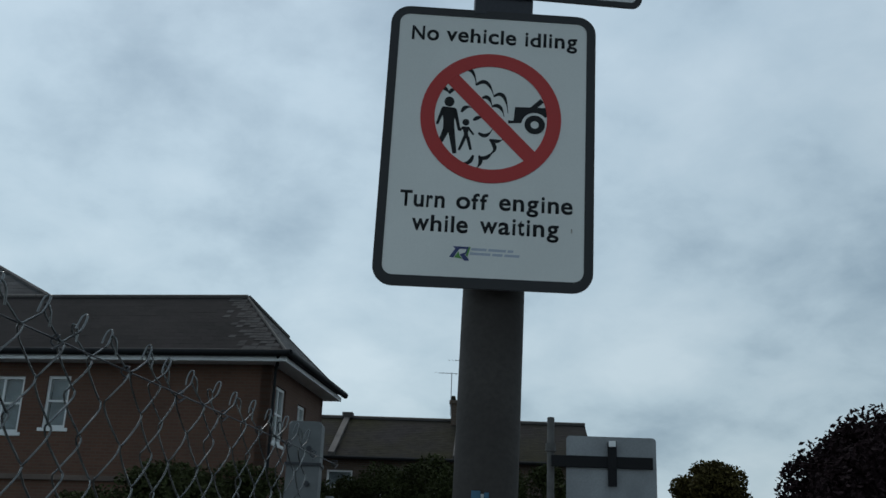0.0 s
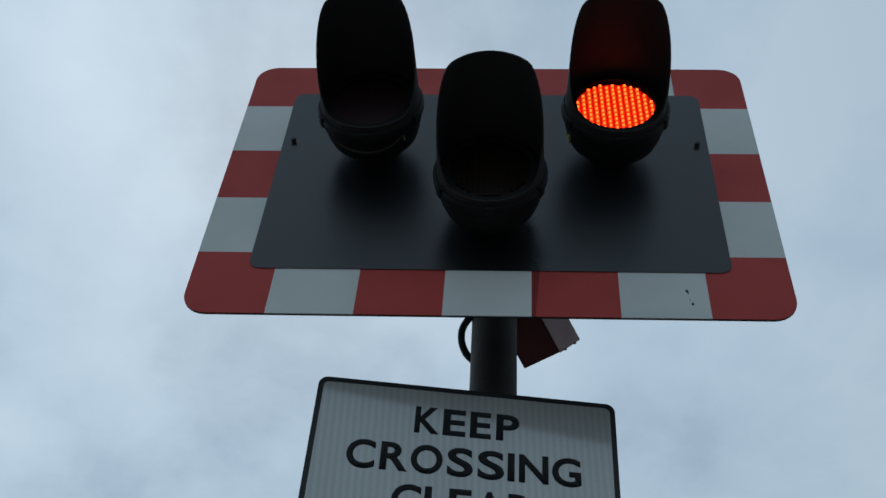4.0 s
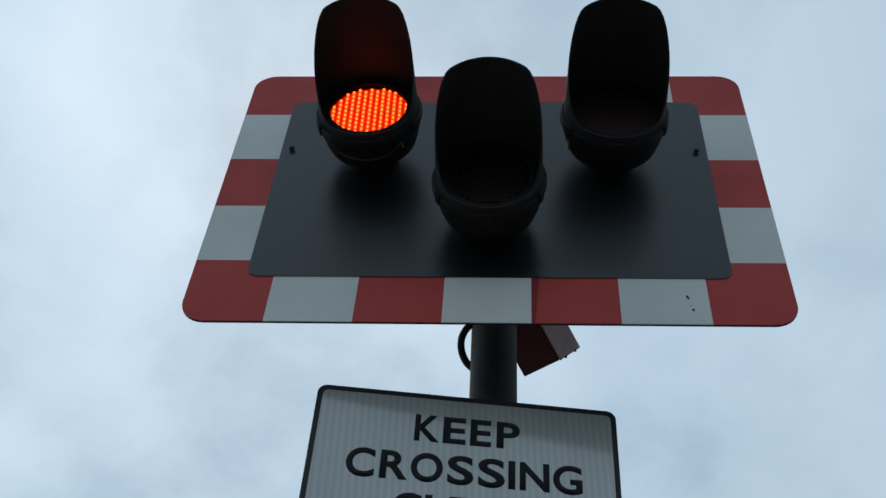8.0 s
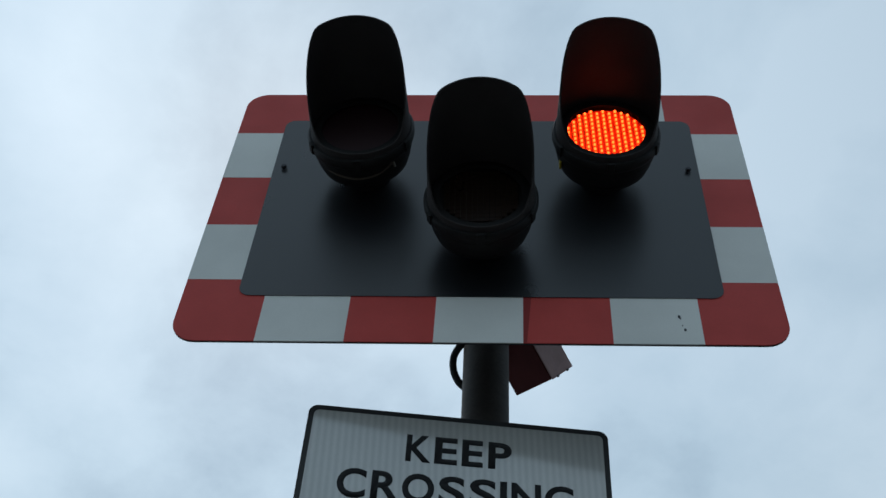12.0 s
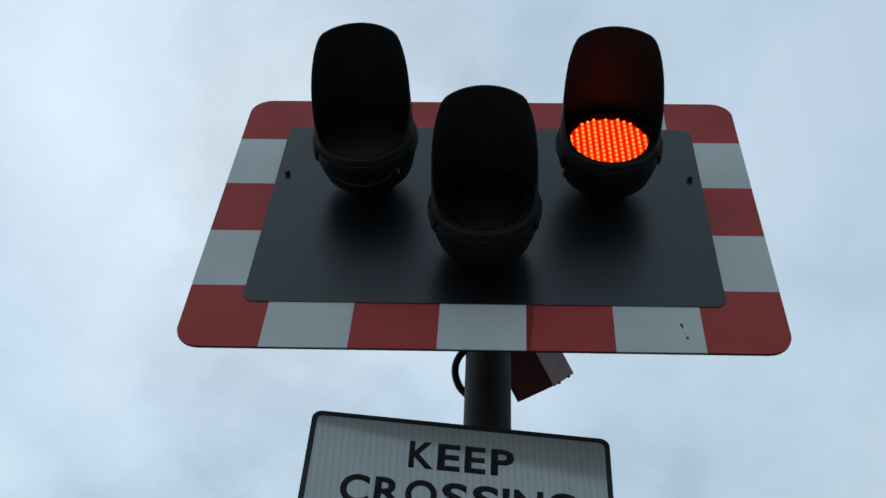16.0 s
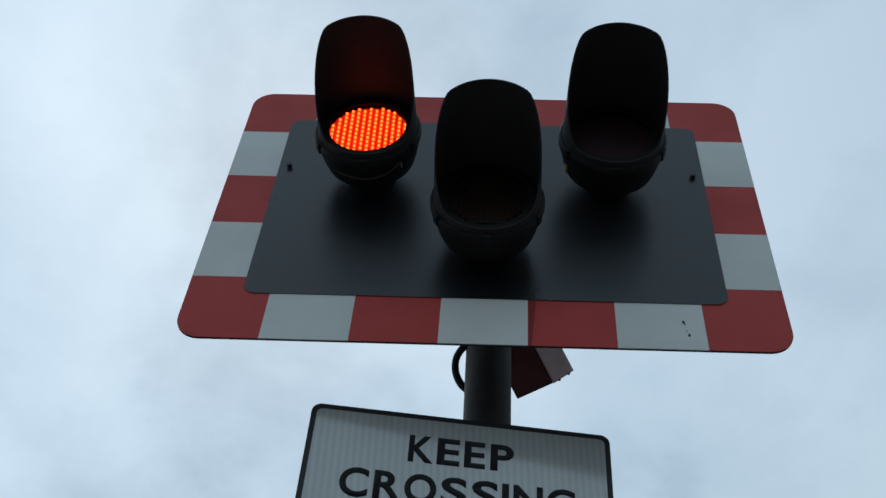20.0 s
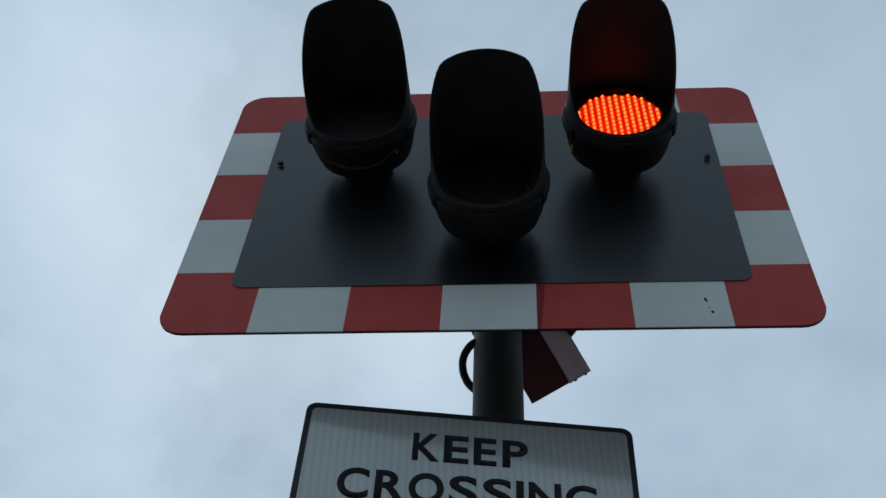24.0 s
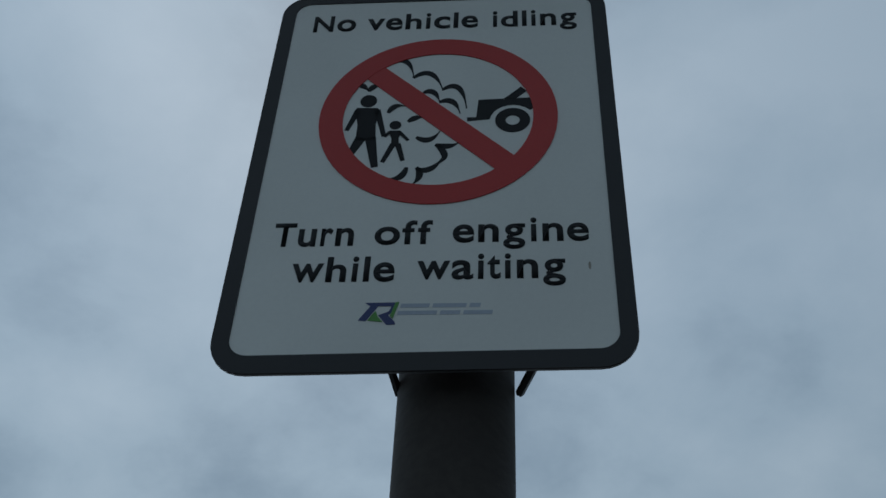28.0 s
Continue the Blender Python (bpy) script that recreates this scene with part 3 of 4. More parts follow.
def build_lamp(root, key):
    u, v = LAMPS[key]
    lit = key != "middle"
    lamp = part("lamp_housing", lathe([(0, 0.03), (0.066, 0.03), (0.066, -0.034), (0.106, -0.037), (0.122, -0.050), (0.131, -0.076), (0.1345, -0.100), (0.137, -0.102), (0.138, -0.124), (0.1445, -0.129), (0.1475, -0.139), (0.1475, -0.154), (0.143, -0.160), (0.128, -0.160), (0.128, -0.12), (0, -0.12)], 56),
                M_HOUSING, root, "black lamp housing, bowl-shaped with a raised rim", pose(u, 0, v, 0, 0, LAMP_YAW[key]), smooth=True)
    part("bezel", lathe([(0.1285, -0.150), (0.1285, -0.164), (0.120, -0.168), (0.106, -0.166), (0.106, -0.160), (0.121, -0.150), (0.1285, -0.150)], 48), M_HOUSING, lamp, "black ring round the lens", smooth=True)
    part("hood", hood_mesh(0.1380, 0.0, 0.284), M_HOOD, lamp, "long matt black hood, open below", pose(0, -0.150, 0, 0, 0, {"left": 0.9, "middle": 0.3, "right": 0.7}[key]), smooth=True)
    clip = part("rim_clip", box((-0.010, -0.166, -0.151), (0.010, -0.134, -0.143), 0.002), M_HOUSING, lamp)
    for a in (-62, 62):
        alike(clip, pose(0, 0, 0, 0, a, 0))
    if not lit:
        bm = bmesh.new()
        for i in range(-7, 8):
            for j in range(-7, 8):
                x, z = i * 0.0145, j * 0.0145
                if math.hypot(x, z) < 0.099: box((x - 0.0066, -0.160, z - 0.0066), (x + 0.0066, -0.150, z + 0.0066), 0.0, bm)
        part("lens", bm, M_AMBER, lamp, "unlit dark amber lens of small square cells")["kind"] = "stuff"
        part("lens_back", prism(disc(0, 0, 0.118), -0.152, -0.148), M_HOUSING, lamp)
        return
    # a lit panel of red light cells behind thin turning slats, an added shutter that opens and closes to make the flash
    part("diffuser", prism(disc(0, 0, 0.112, 40), -0.142, -0.138), M_LED_GLOW, lamp, "glowing red diffuser")
    bm, hot = bmesh.new(), bmesh.new()
    for j in range(-6, 7):
        for i in range(-7, 8):
            x, z = i * 0.0168, (j + (0.25 if i % 2 else -0.25)) * 0.0180
            if math.hypot(x, z) > 0.1100: continue
            box((x - 0.0048, -0.1430, z - 0.0066), (x + 0.0048, -0.1405, z + 0.0066), 0.0, bm)
            box((x - 0.0027, -0.1475, z - 0.0030), (x + 0.0027, -0.1428, z + 0.0026), 0.0, hot)
    part("led_panel", bm, M_LED, lamp, "rows of glowing red light cells")["kind"] = "stuff"
    part("led_lens", hot, M_LED_HOT, lamp, "bright bulbs standing proud of the light cells")["kind"] = "stuff"
    for j in range(-7, 7):
        z = (j + 0.5) * 0.0168
        half = math.sqrt(max(0.1185 ** 2 - (abs(z) - 0.004) ** 2, 0.0004))
        bm = box((-0.0086, -0.0003, -half), (0.0086, 0.0003, half))
        slat = part("slat", bm, M_SLAT, lamp, m=pose(z, -0.1535, 0))
        SLATS.append((key, slat, z))
    if key == "right":
        part("label_patch", box((-0.1275, -0.10, -0.060), (-0.1225, -0.075, -0.035)), M_YELLOW, lamp, "small yellow label")
    else:
        part("cable_tail", tube(smooth_path([(-0.085, -0.100, -0.104), (-0.045, -0.094, -0.127), (0.0, -0.090, -0.134), (0.045, -0.096, -0.127), (0.078, -0.112, -0.113), (0.092, -0.125, -0.108), (0.098, -0.116, -0.118)]), 0.0035, 6), M_TAIL, lamp, "brown wire slung under the rim")


def build_signal():
    root = thing("crossing_signal", pose(0, 0, 0), "red and white chequered level crossing signal with three hooded lamps", "traffic light")
    build_board(root)
    for key in LAMPS: build_lamp(root, key)


build_signal()


# ---- the two signs on the post ----
def sign_clamps(root, z, u, gap, out=0.0):
    """Channel and clip between a sign's back and the post."""
    for s in (-1, 1):
        bent = out if s > 0 else 0.0
        part("clip", tube([(u + s * 0.075 + bent, 0.010, z), (u + s * 0.072 + bent * 0.8, 0.024, z), (u + s * (PR + 0.004), gap + 0.014, z)], 0.005, 6), M_STEEL, root, "dark steel clip")
    part("channel", box((u - 0.10, 0.003, z - 0.018), (u + 0.10, 0.016, z + 0.018), 0.002), M_DULL_ALU, root)


def leaning(y, yaw):
    """The pose of a sign on the leaning post, its geometry given in heights over the ground."""
    return pose(0, y, 2.7325, 0, LEAN, yaw) @ pose(0, 0, -2.7325)


def build_keep_clear():
    # local origin at the sheet's plane over the post's x; faces -y
    root = thing("keep_crossing_clear_sign", pose(0, 0.2083, 2.7325, -0.212, -0.534, 8.892) @ pose(0, 0, -2.7325), "white rectangular sign with black border and heavy black capitals", "road sign")
    x0, z0, x1, z1 = -0.4275, 2.7455, 0.3262, 3.1635
    part("panel", prism(rounded(x0, z0, x1, z1, 0.024), 0.0, 0.003), M_DULL_ALU, root, "aluminium panel")
    part("face", prism(rounded(x0 + 0.012, z0 + 0.012, x1 - 0.012, z1 - 0.012, 0.016), -0.0015, -0.0002), M_WHITE, root, "white ribbed reflective face")
    part("border", frame_plate(rounded(x0, z0, x1, z1, 0.024), rounded(x0 + 0.0135, z0 + 0.0135, x1 - 0.0135, z1 - 0.0135, 0.014), -0.0023, -0.0001), M_EDGE, root, "black border")
    for text, base, top, ends in (("KEEP", 3.0240, 3.1005, (-0.180, -0.119, -0.110, -0.054, -0.043, 0.009, 0.022, 0.080)),
                                  ("CROSSING", 2.9130, 2.9905, (-0.3346, -0.2661, -0.254, -0.1875, -0.1813, -0.1047, -0.0941, -0.0309, -0.0204, 0.0447, 0.0524, 0.0694, 0.0799, 0.1521, 0.1604, 0.2324)),
                                  ("CLEAR", 2.8005, 2.8795, (-0.2178, -0.1488, -0.1412, -0.090, -0.084, -0.0305, -0.0237, 0.0467, 0.0555, 0.121))):
        glyphs(text, [(ends[2 * k], ends[2 * k + 1], base - 0.0014 * (c in "COSG"), top + 0.0014 * (c in "COSG")) for k, c in enumerate(text)], root, M_BLACK, -0.0021, 0.026)
    sign_clamps(root, 3.08, 0.018, 0.08); sign_clamps(root, 2.83, 0.018, 0.08)
    part("lower_clip_block", box((-0.050, 0.004, 2.700), (0.080, 0.03, 2.76), 0.004), M_STEEL, root, "dark steel mounting block")
    # like the board, the panel hangs a little out of square
    for ob in root.children:
        for v in ob.data.vertices: v.co.x += 0.038 * (v.co.z - 2.952)


def build_no_idling():
    root = thing("no_idling_sign", leaning(0.2119, 4.17), "white notice with a red prohibition ring and a thick black border", "road sign")
    x0, z0, x1, z1 = -0.2400, 2.0735, 0.2092, 2.709
    panel = part("panel", prism(rounded(x0, z0, x1, z1, 0.042), 0.0, 0.003), M_DULL_ALU, root, "aluminium panel")
    face = part("face", prism(rounded(x0 + 0.012, z0 + 0.012, x1 - 0.012, z1 - 0.012, 0.03), -0.0012, -0.0002), M_SIGN_WHITE, root, "white printed face")
    border = part("border", frame_plate(rounded(x0, z0, x1, z1, 0.042), rounded(x0 + 0.0192, z0 + 0.0225, x1 - 0.0195, z1 - 0.0185, 0.022), -0.0024, -0.0001), M_EDGE, root, "thick black border")
    # its lower edge is cut a little out of square
    for ob in (panel, face, border):
        for v in ob.data.vertices:
            if v.co.z < 2.25: v.co.z += 0.0165 * (v.co.x + 0.0154)
    y = -0.0017
    for word, u0, u1, base, top in (("No", -0.193, -0.1338, 2.6285, 2.6625), ("vehicle", -0.118, 0.035, 2.6287, 2.6625), ("idling", 0.055, 0.1688, 2.6285, 2.662),
                                    ("Turn", -0.1935, -0.1008, 2.2418, 2.277), ("off", -0.077, -0.0112, 2.2428, 2.278), ("engine", 0.012, 0.165, 2.2445, 2.2795),
                                    ("while", -0.166, -0.0505, 2.190, 2.2255), ("waiting", -0.026, 0.137, 2.192, 2.227)):
        glyphs(word, grotesque_spans(word, u0, u1, base, top), root, M_BLACK, y, 0.020)
    cx, cz = -0.0131, 2.4532
    symbol = part("ring", frame_plate(disc(cx, cz, 0.1502, 64), disc(cx, cz, 0.1200, 64), -0.0026, -0.0010), M_SIGN_RED, root, "red ring with a slanting bar")
    part("bar", prism(((-0.0890, 2.5518), (0.0845, 2.3781), (0.0620, 2.3560), (-0.1115, 2.5302)), -0.0023, -0.0010), M_SIGN_RED, symbol)
    for a, b, c in SMOKE: part("smoke_stroke", prism([(u - 0.004, v) for u, v in crescent(a, b, c, 0.0088)], y, -0.0010), M_BLACK, root, "black curled stroke of smoke")
    # two upright plain symbols, a tall and a short one, each a disc over a block with four straight limbs
    def limb(bm, x0, z0, w0, x1, z1, w1):
        d = Vector((x1 - x0, z1 - z0)).normalized()
        q = Vector((-d.y, d.x))
        prism([(x0 + q.x * w0 / 2, z0 + q.y * w0 / 2), (x1 + q.x * w1 / 2, z1 + q.y * w1 / 2), (x1 - q.x * w1 / 2, z1 - q.y * w1 / 2), (x0 - q.x * w0 / 2, z0 - q.y * w0 / 2)], y, -0.0010, 0.0, bm)
    for name, head, body, limbs in (
            ("tall_symbol", (-0.1029, 2.4842, 0.0108, 1.08),
             ((-0.1165, 2.4720), (-0.0900, 2.4705), (-0.0872, 2.4660), (-0.0905, 2.4400), (-0.0885, 2.4120), (-0.1135, 2.4120), (-0.1135, 2.4400), (-0.1190, 2.4680)),
             ((-0.1150, 2.4670, 0.0085, -0.1265, 2.4305, 0.0055), (-0.0905, 2.4670, 0.0085, -0.0785, 2.4185, 0.0060), (-0.1070, 2.4175, 0.0140, -0.1190, 2.3860, 0.0085), (-0.0955, 2.4175, 0.0140, -0.0862, 2.3655, 0.0085))),
            ("short_symbol", (-0.0655, 2.4384, 0.0075, 1.02),
             ((-0.0715, 2.4285), (-0.0590, 2.4283), (-0.0570, 2.4255), (-0.0600, 2.4150), (-0.0585, 2.4030), (-0.0685, 2.4030), (-0.0690, 2.4150), (-0.0730, 2.4260)),
             ((-0.0710, 2.4265, 0.0050, -0.0780, 2.4180, 0.0042), (-0.0600, 2.4262, 0.0050, -0.0478, 2.4105, 0.0042), (-0.0660, 2.4050, 0.0075, -0.0775, 2.3735, 0.0055), (-0.0605, 2.4050, 0.0075, -0.0525, 2.3755, 0.0055)))):
        hx, hz, hr, tall = head
        bm = prism(disc(hx, hz, hr, 20, tall), y, -0.0010)
        prism(body, y, -0.0010, 0.0, bm)
        for l in limbs: limb(bm, *l)
        part(name, bm, M_BLACK, root, "plain black symbol")
    arch = [(0.0809 + 0.0285 * math.cos(radians(a)), 2.4426 + 0.0280 * math.sin(radians(a))) for a in range(40, 190, 15)]
    car = part("car_symbol", prism([(0.0243, 2.4423), (0.0237, 2.4492), (0.0354, 2.4492), (0.0379, 2.4812), (0.0716, 2.4826), (0.1040, 2.4833), (0.1070, 2.4640)] + arch, y, -0.0010), M_BLACK, root, "black outline of a car's rear")
    part("pillar", prism(((0.0700, 2.4820), (0.0918, 2.5040), (0.0990, 2.4962), (0.0850, 2.4820)), y - 0.0003, -0.0010), M_BLACK, car)
    part("wheel", frame_plate(disc(0.0809, 2.4426, 0.0217, 36), disc(0.0809, 2.4424, 0.0088, 36), y - 0.0003, -0.0010), M_BLACK, car)
    # council mark and two unreadable lines
    mark = part("mark", prism(((-0.0856, 2.1373), (-0.0770, 2.1365), (-0.0650, 2.1560), (-0.0505, 2.1560), (-0.0530, 2.1490), (-0.0640, 2.1440), (-0.0545, 2.1314), (-0.0448, 2.1319), (-0.0464, 2.1359),
                               (-0.0540, 2.1440), (-0.0450, 2.1510), (-0.0468, 2.1609), (-0.0795, 2.1607), (-0.0735, 2.1560)), y, -0.0010), M_BLUE, root, "small blue and green mark")
    part("mark_leaf", prism(((-0.0752, 2.1372), (-0.0672, 2.1500), (-0.0645, 2.1420), (-0.0590, 2.1352)), y - 0.0004, -0.0010), M_GREEN, mark)
    part("mark_leaf", prism(((-0.0462, 2.1612), (-0.0425, 2.1612), (-0.0482, 2.1395), (-0.0515, 2.1430)), y - 0.0004, -0.0010), M_GREEN, mark)
    for z, x, words in ((2.1566, -0.0413, (0.0310, 0.0360, 0.0115)), (2.1471, -0.0440, (0.0420, 0.0212, 0.0308))):
        for w in words:
            part("print_bar", prism(((x, z - 0.0026), (x + w, z - 0.0026), (x + w + 0.001, z + 0.0026), (x + 0.001, z + 0.0026)), -0.0015, -0.0010), M_PALE_BLUE, root, "faint pale blue bar of print")
            x += w + 0.0036
    part("scratch", prism(disc(0.1634, 2.2088, 0.0016, 7, 3.5), y, -0.0010), M_STONE, root, "short brown scratch")
    sign_clamps(root, 2.60, 0.018, 0.08); sign_clamps(root, 2.106, 0.018, 0.08, 0.02)


SMOKE = (
    ((-0.080, 2.555), (-0.056, 2.561), (-0.043, 2.527)), ((-0.044, 2.527), (-0.021, 2.534), (-0.004, 2.501)), ((-0.004, 2.503), (0.016, 2.505), (0.027, 2.466)),
    ((-0.029, 2.497), (-0.016, 2.498), (-0.007, 2.477)), ((-0.007, 2.479), (0.009, 2.479), (0.019, 2.457)), ((-0.072, 2.461), (-0.064, 2.473), (-0.051, 2.473)),
    ((-0.046, 2.444), (-0.036, 2.451), (-0.027, 2.451)), ((-0.034, 2.416), (-0.018, 2.411), (-0.005, 2.426)), ((-0.010, 2.402), (0.006, 2.399), (0.019, 2.405)),
    ((-0.009, 2.402), (0.002, 2.384), (-0.004, 2.370)), ((-0.031, 2.361), (-0.014, 2.361), (0.000, 2.380)), ((-0.043, 2.364), (-0.052, 2.347), (-0.070, 2.347)),
    ((-0.031, 2.364), (-0.027, 2.349), (-0.036, 2.334)), ((-0.115, 2.516), (-0.108, 2.513), (-0.100, 2.503)), ((-0.100, 2.503), (-0.094, 2.512), (-0.085, 2.512)))
build_keep_clear()
build_no_idling()


# ---- siren box and cables behind the post ----
def build_siren():
    # leans out towards the road; one upright edge is turned to it, a dark broad side and a pale narrow one meet there
    d = Vector((0.079, 0.734, 0.673)).normalized()
    v = Vector((-0.471, -0.464, 0.75))
    v = (v - d * v.dot(d)).normalized()
    h = d.cross(v)
    c, s = math.cos(radians(35)), math.sin(radians(35))
    turn = Matrix((h * c - d * s, h * s + d * c, v)).transposed().to_4x4()
    root = thing("warning_siren", Matrix.Translation((0.2105, 0.450, 3.480)) @ turn, "dark red siren box with a pale side, bracketed behind the post", "siren")
    part("case", box((-0.144, 0.0, 0.0), (0.0, 0.12, 0.168), 0.003), M_BOX_RED, root)
    part("horn", lathe([(0, -0.07), (0.034, -0.07), (0.046, -0.05), (0.046, 0), (0, 0)], 28), M_GUTTER, root, "round black horn", pose(-0.066, 0.060, 0.168, -90), smooth=True)
    # this side has a paler, pinker colour than the case
    part("side_panel", box((0.001, 0.002, -0.002), (0.004, 0.118, 0.166), 0.001), M_BOX_PALE, root, "pale pinkish red side panel")
    for y in (0.03, 0.085):
        part("panel_tab", box((0.003, y - 0.009, 0.152), (0.007, y + 0.009, 0.172), 0.001), M_BOX_RED, root)
        part("panel_screw", box((0.003, y - 0.004, -0.005), (0.008, y + 0.004, 0.001), 0.001), M_STEEL, root)
    strap = part("top_strap", box((-0.062, 0.012, 0.170), (0.034, 0.046, 0.176), 0.001), M_STEEL, root, "dark steel strap over the box")
    for x in (-0.040, -0.006):
        part("strap_bolt", lathe([(0, -0.014), (0.006, -0.014), (0.009, -0.006), (0.009, 0), (0, 0)], 8), M_STEEL, strap, m=pose(x, 0.029, 0.176, -90))
    part("cable_gland", lathe([(0, -0.040), (0.010, -0.040), (0.012, -0.014), (0.017, -0.012), (0.017, 0), (0, 0)], 12), M_GUTTER, root, "black cable gland", pose(-0.110, 0.085, 0.168, -90), smooth=True)
    part("bracket", box((-0.19, 0.05, 0.05), (-0.143, 0.07, 0.065), 0.002), M_STEEL, root, "dark steel bracket")


def build_cables():
    a = thing("cable_loop", pose(0.005, 0, 0), "black flexible cable looping out beside the post", "cable")
    part("conduit", tube(smooth_path([(PX, 0.34, 3.52), (-0.020, 0.300, 3.497), (-0.050, 0.290, 3.477), (-0.070, 0.305, 3.457), (-0.0765, 0.320, 3.432), (-0.070, 0.335, 3.402), (-0.048, 0.347, 3.374), (PX, 0.375, 3.34)], 8), 0.0105, 10), M_CABLE, a, smooth=True)
    b = thing("signal_cable", pose(0, 0, 0), "thick black cable hanging behind the signal board", "cable")
    part("conduit", tube(smooth_path([(-0.12, 0.10, 3.84), (-0.085, 0.26, 3.72), (-0.03, 0.40, 3.62), (0.06, 0.50, 3.58), (0.13, 0.52, 3.62), (0.19, 0.47, 3.64), (0.255, 0.38, 3.675), (0.305, 0.24, 3.73), (0.32, 0.10, 3.84)], 8), 0.0155, 10), M_CABLE, b, smooth=True)


build_siren()
build_cables()


# ---- chain-link fence beside the post ----
def build_fence():
    root = thing("chain_link_fence", pose(-0.38, 0, 0, 0, 0, -6.56), "galvanised chain-link fence with knuckled wire ends along its top", "fence")
    rng = random.Random(4)
    # runs along y; x is its thickness; every wire is a flat spiral hooked into its neighbours
    pitch, step, row, first = 0.0417, 0.044, 1.740, -0.0403
    w = pitch / 2 * 1.05
    thick = 0.0042
    def strand(seed, flip):
        r = random.Random(seed)
        pts = []
        for k in range(36):
            side = (1 if k % 2 else -1) * flip
            z = row - k * step
            front = 1 if side > 0 else -1
            for t in (0.0, 0.07, 0.2, 0.4, 0.6, 0.8, 0.93):
                y = side * w * (0.45 * math.cos(math.pi * t) + 0.55 * (1 - 2 * t))
                pts.append((front * thick * math.sin(math.pi * t) ** 0.5, y, z - step * t))
        # the cut end, bent over into a narrow hook
        j = lambda a: r.uniform(-a, a)
        if flip > 0:
            hook = [(-0.004, w - 0.009 + j(0.002), row + 0.020 + j(0.003)), (-0.0045, w - 0.005, row + 0.029), (-0.0035, w - 0.001, row + 0.038), (-0.0005, w + 0.001 + j(0.001), row + 0.0420),
                    (0.0035, w - 0.001, row + 0.039), (0.004, w - 0.005, row + 0.030), (0.0048, w - 0.014, row + 0.019), (0.004, 0.0, row + 0.0135), (0.003, -w * 0.72, row + 0.0035)]
        else:
            hook = [(0.004, -w + 0.002 + j(0.002), row + 0.012 + j(0.004)), (0.0045, -w + 0.001, row + 0.022), (0.003, -w - 0.001, row + 0.029), (-0.0005, -w - 0.002, row + 0.032 + j(0.002)),
                    (-0.0035, -w + 0.001, row + 0.029), (-0.004, -w + 0.005, row + 0.022), (-0.004, -0.002, row + 0.014), (-0.003, w * 0.72, row + 0.0035)]
        return tube(smooth_path(hook, 3) + pts, 0.0012, 6)
    made = {f: [] for f in (1, -1)}
    for i in range(-6, 84):
        f = 1 if i % 2 == 0 else -1
        m = pose(rng.uniform(-0.0006, 0.0006), first - (0.5 + i) * pitch + (0.012 if i > 14 else 0.0), rng.uniform(-0.001, 0.001), 0, rng.uniform(-0.3, 0.3), rng.uniform(-5, 5))
        if len(made[f]) < 4: made[f].append(part("wire", strand(i + 40, f), M_WIRE, root, m=m, smooth=True))
        else: alike(made[f][rng.randrange(4)], m)
    part("line_wire", tube([(0.001, 0.43, row - 0.001), (0.001, -1.4, row + 0.002), (0.001, -3.4, row - 0.002)], 0.0011, 5), M_STEEL, root, "straight tension wire")
    part("line_wire", tube([(0.001, 0.47, 0.9), (0.001, -3.4, 0.9)], 0.0015, 5), M_WIRE, root, "straight tension wire")
    # twists of tie wire on the line wire
    for k in range(-5, 22, 2):
        y = first + pitch - k * 2 * pitch
        part("tie_twist", tube(smooth_path([(0.004, y - 0.006, row - 0.001), (0.007, y - 0.003, row + 0.004), (0, y, row + 0.006), (-0.006, y + 0.003, row), (0, y + 0.003, row - 0.006), (0.007, y + 0.006, row - 0.002), (0.004, y - 0.010, row - 0.012)], 3), 0.0011, 5), M_STEEL, root, "short twist of tie wire")
    def post(y):
        # round-topped square steel post behind the wire
        bm = prism(rounded(-0.036, 0.10, 0.036, 1.835, 0.007, 5, (0, 0, 1, 1)), -0.036, 0.036, 0.004)
        p = part("end_post", bm, M_GALV_DULL, root, "grey galvanised steel post", pose(-0.089, y, 0, 0, 0, 10))
        for z in (1.775, 1.70, 1.50, 1.20):
            part("tie_bolt", lathe([(0, -0.010), (0.006, -0.010), (0.006, 0), (0, 0)], 8), M_STEEL, p, m=pose(0.012, -0.036, z), smooth=True)
        part("strap", frame_plate(rounded(-0.040, -0.040, 0.040, 0.040, 0.006), rounded(-0.0362, -0.0362, 0.0362, 0.0362, 0.004), -0.003, 0.003), M_STEEL, p, "thin dark strap", pose(0, 0, 1.742, 90))
    post(0.50); post(-3.45)
    part("stay", lathe([(0, -1.68), (0.008, -1.68), (0.013, -1.673), (0.013, -0.10), (0, -0.10)], 14), M_GALV_DULL, root, "short round steel stay beside the post", pose(-0.036, 0.535, 0, -90), smooth=True)


build_fence()


# ---- back of a road sign across the way ----
def build_sign_back():
    root = thing("road_sign_back", pose(0.479, 6.20, 0), "grey metal back of a rectangular road sign on a thin post", "road sign")
    part("post", lathe([(0, -2.73), (0.026, -2.73), (0.028, -2.72), (0.028, 0), (0, 0)], 20), M_SIGN_POST, root, "slim grey steel post", pose(0, 0, 0.0, -90), smooth=True)
    part("panel", prism(rounded(0.115, 1.92, 0.795, 2.588, 0.03), -0.05, -0.046, 0.001), M_ALU_BACK, root, "plain grey aluminium panel")
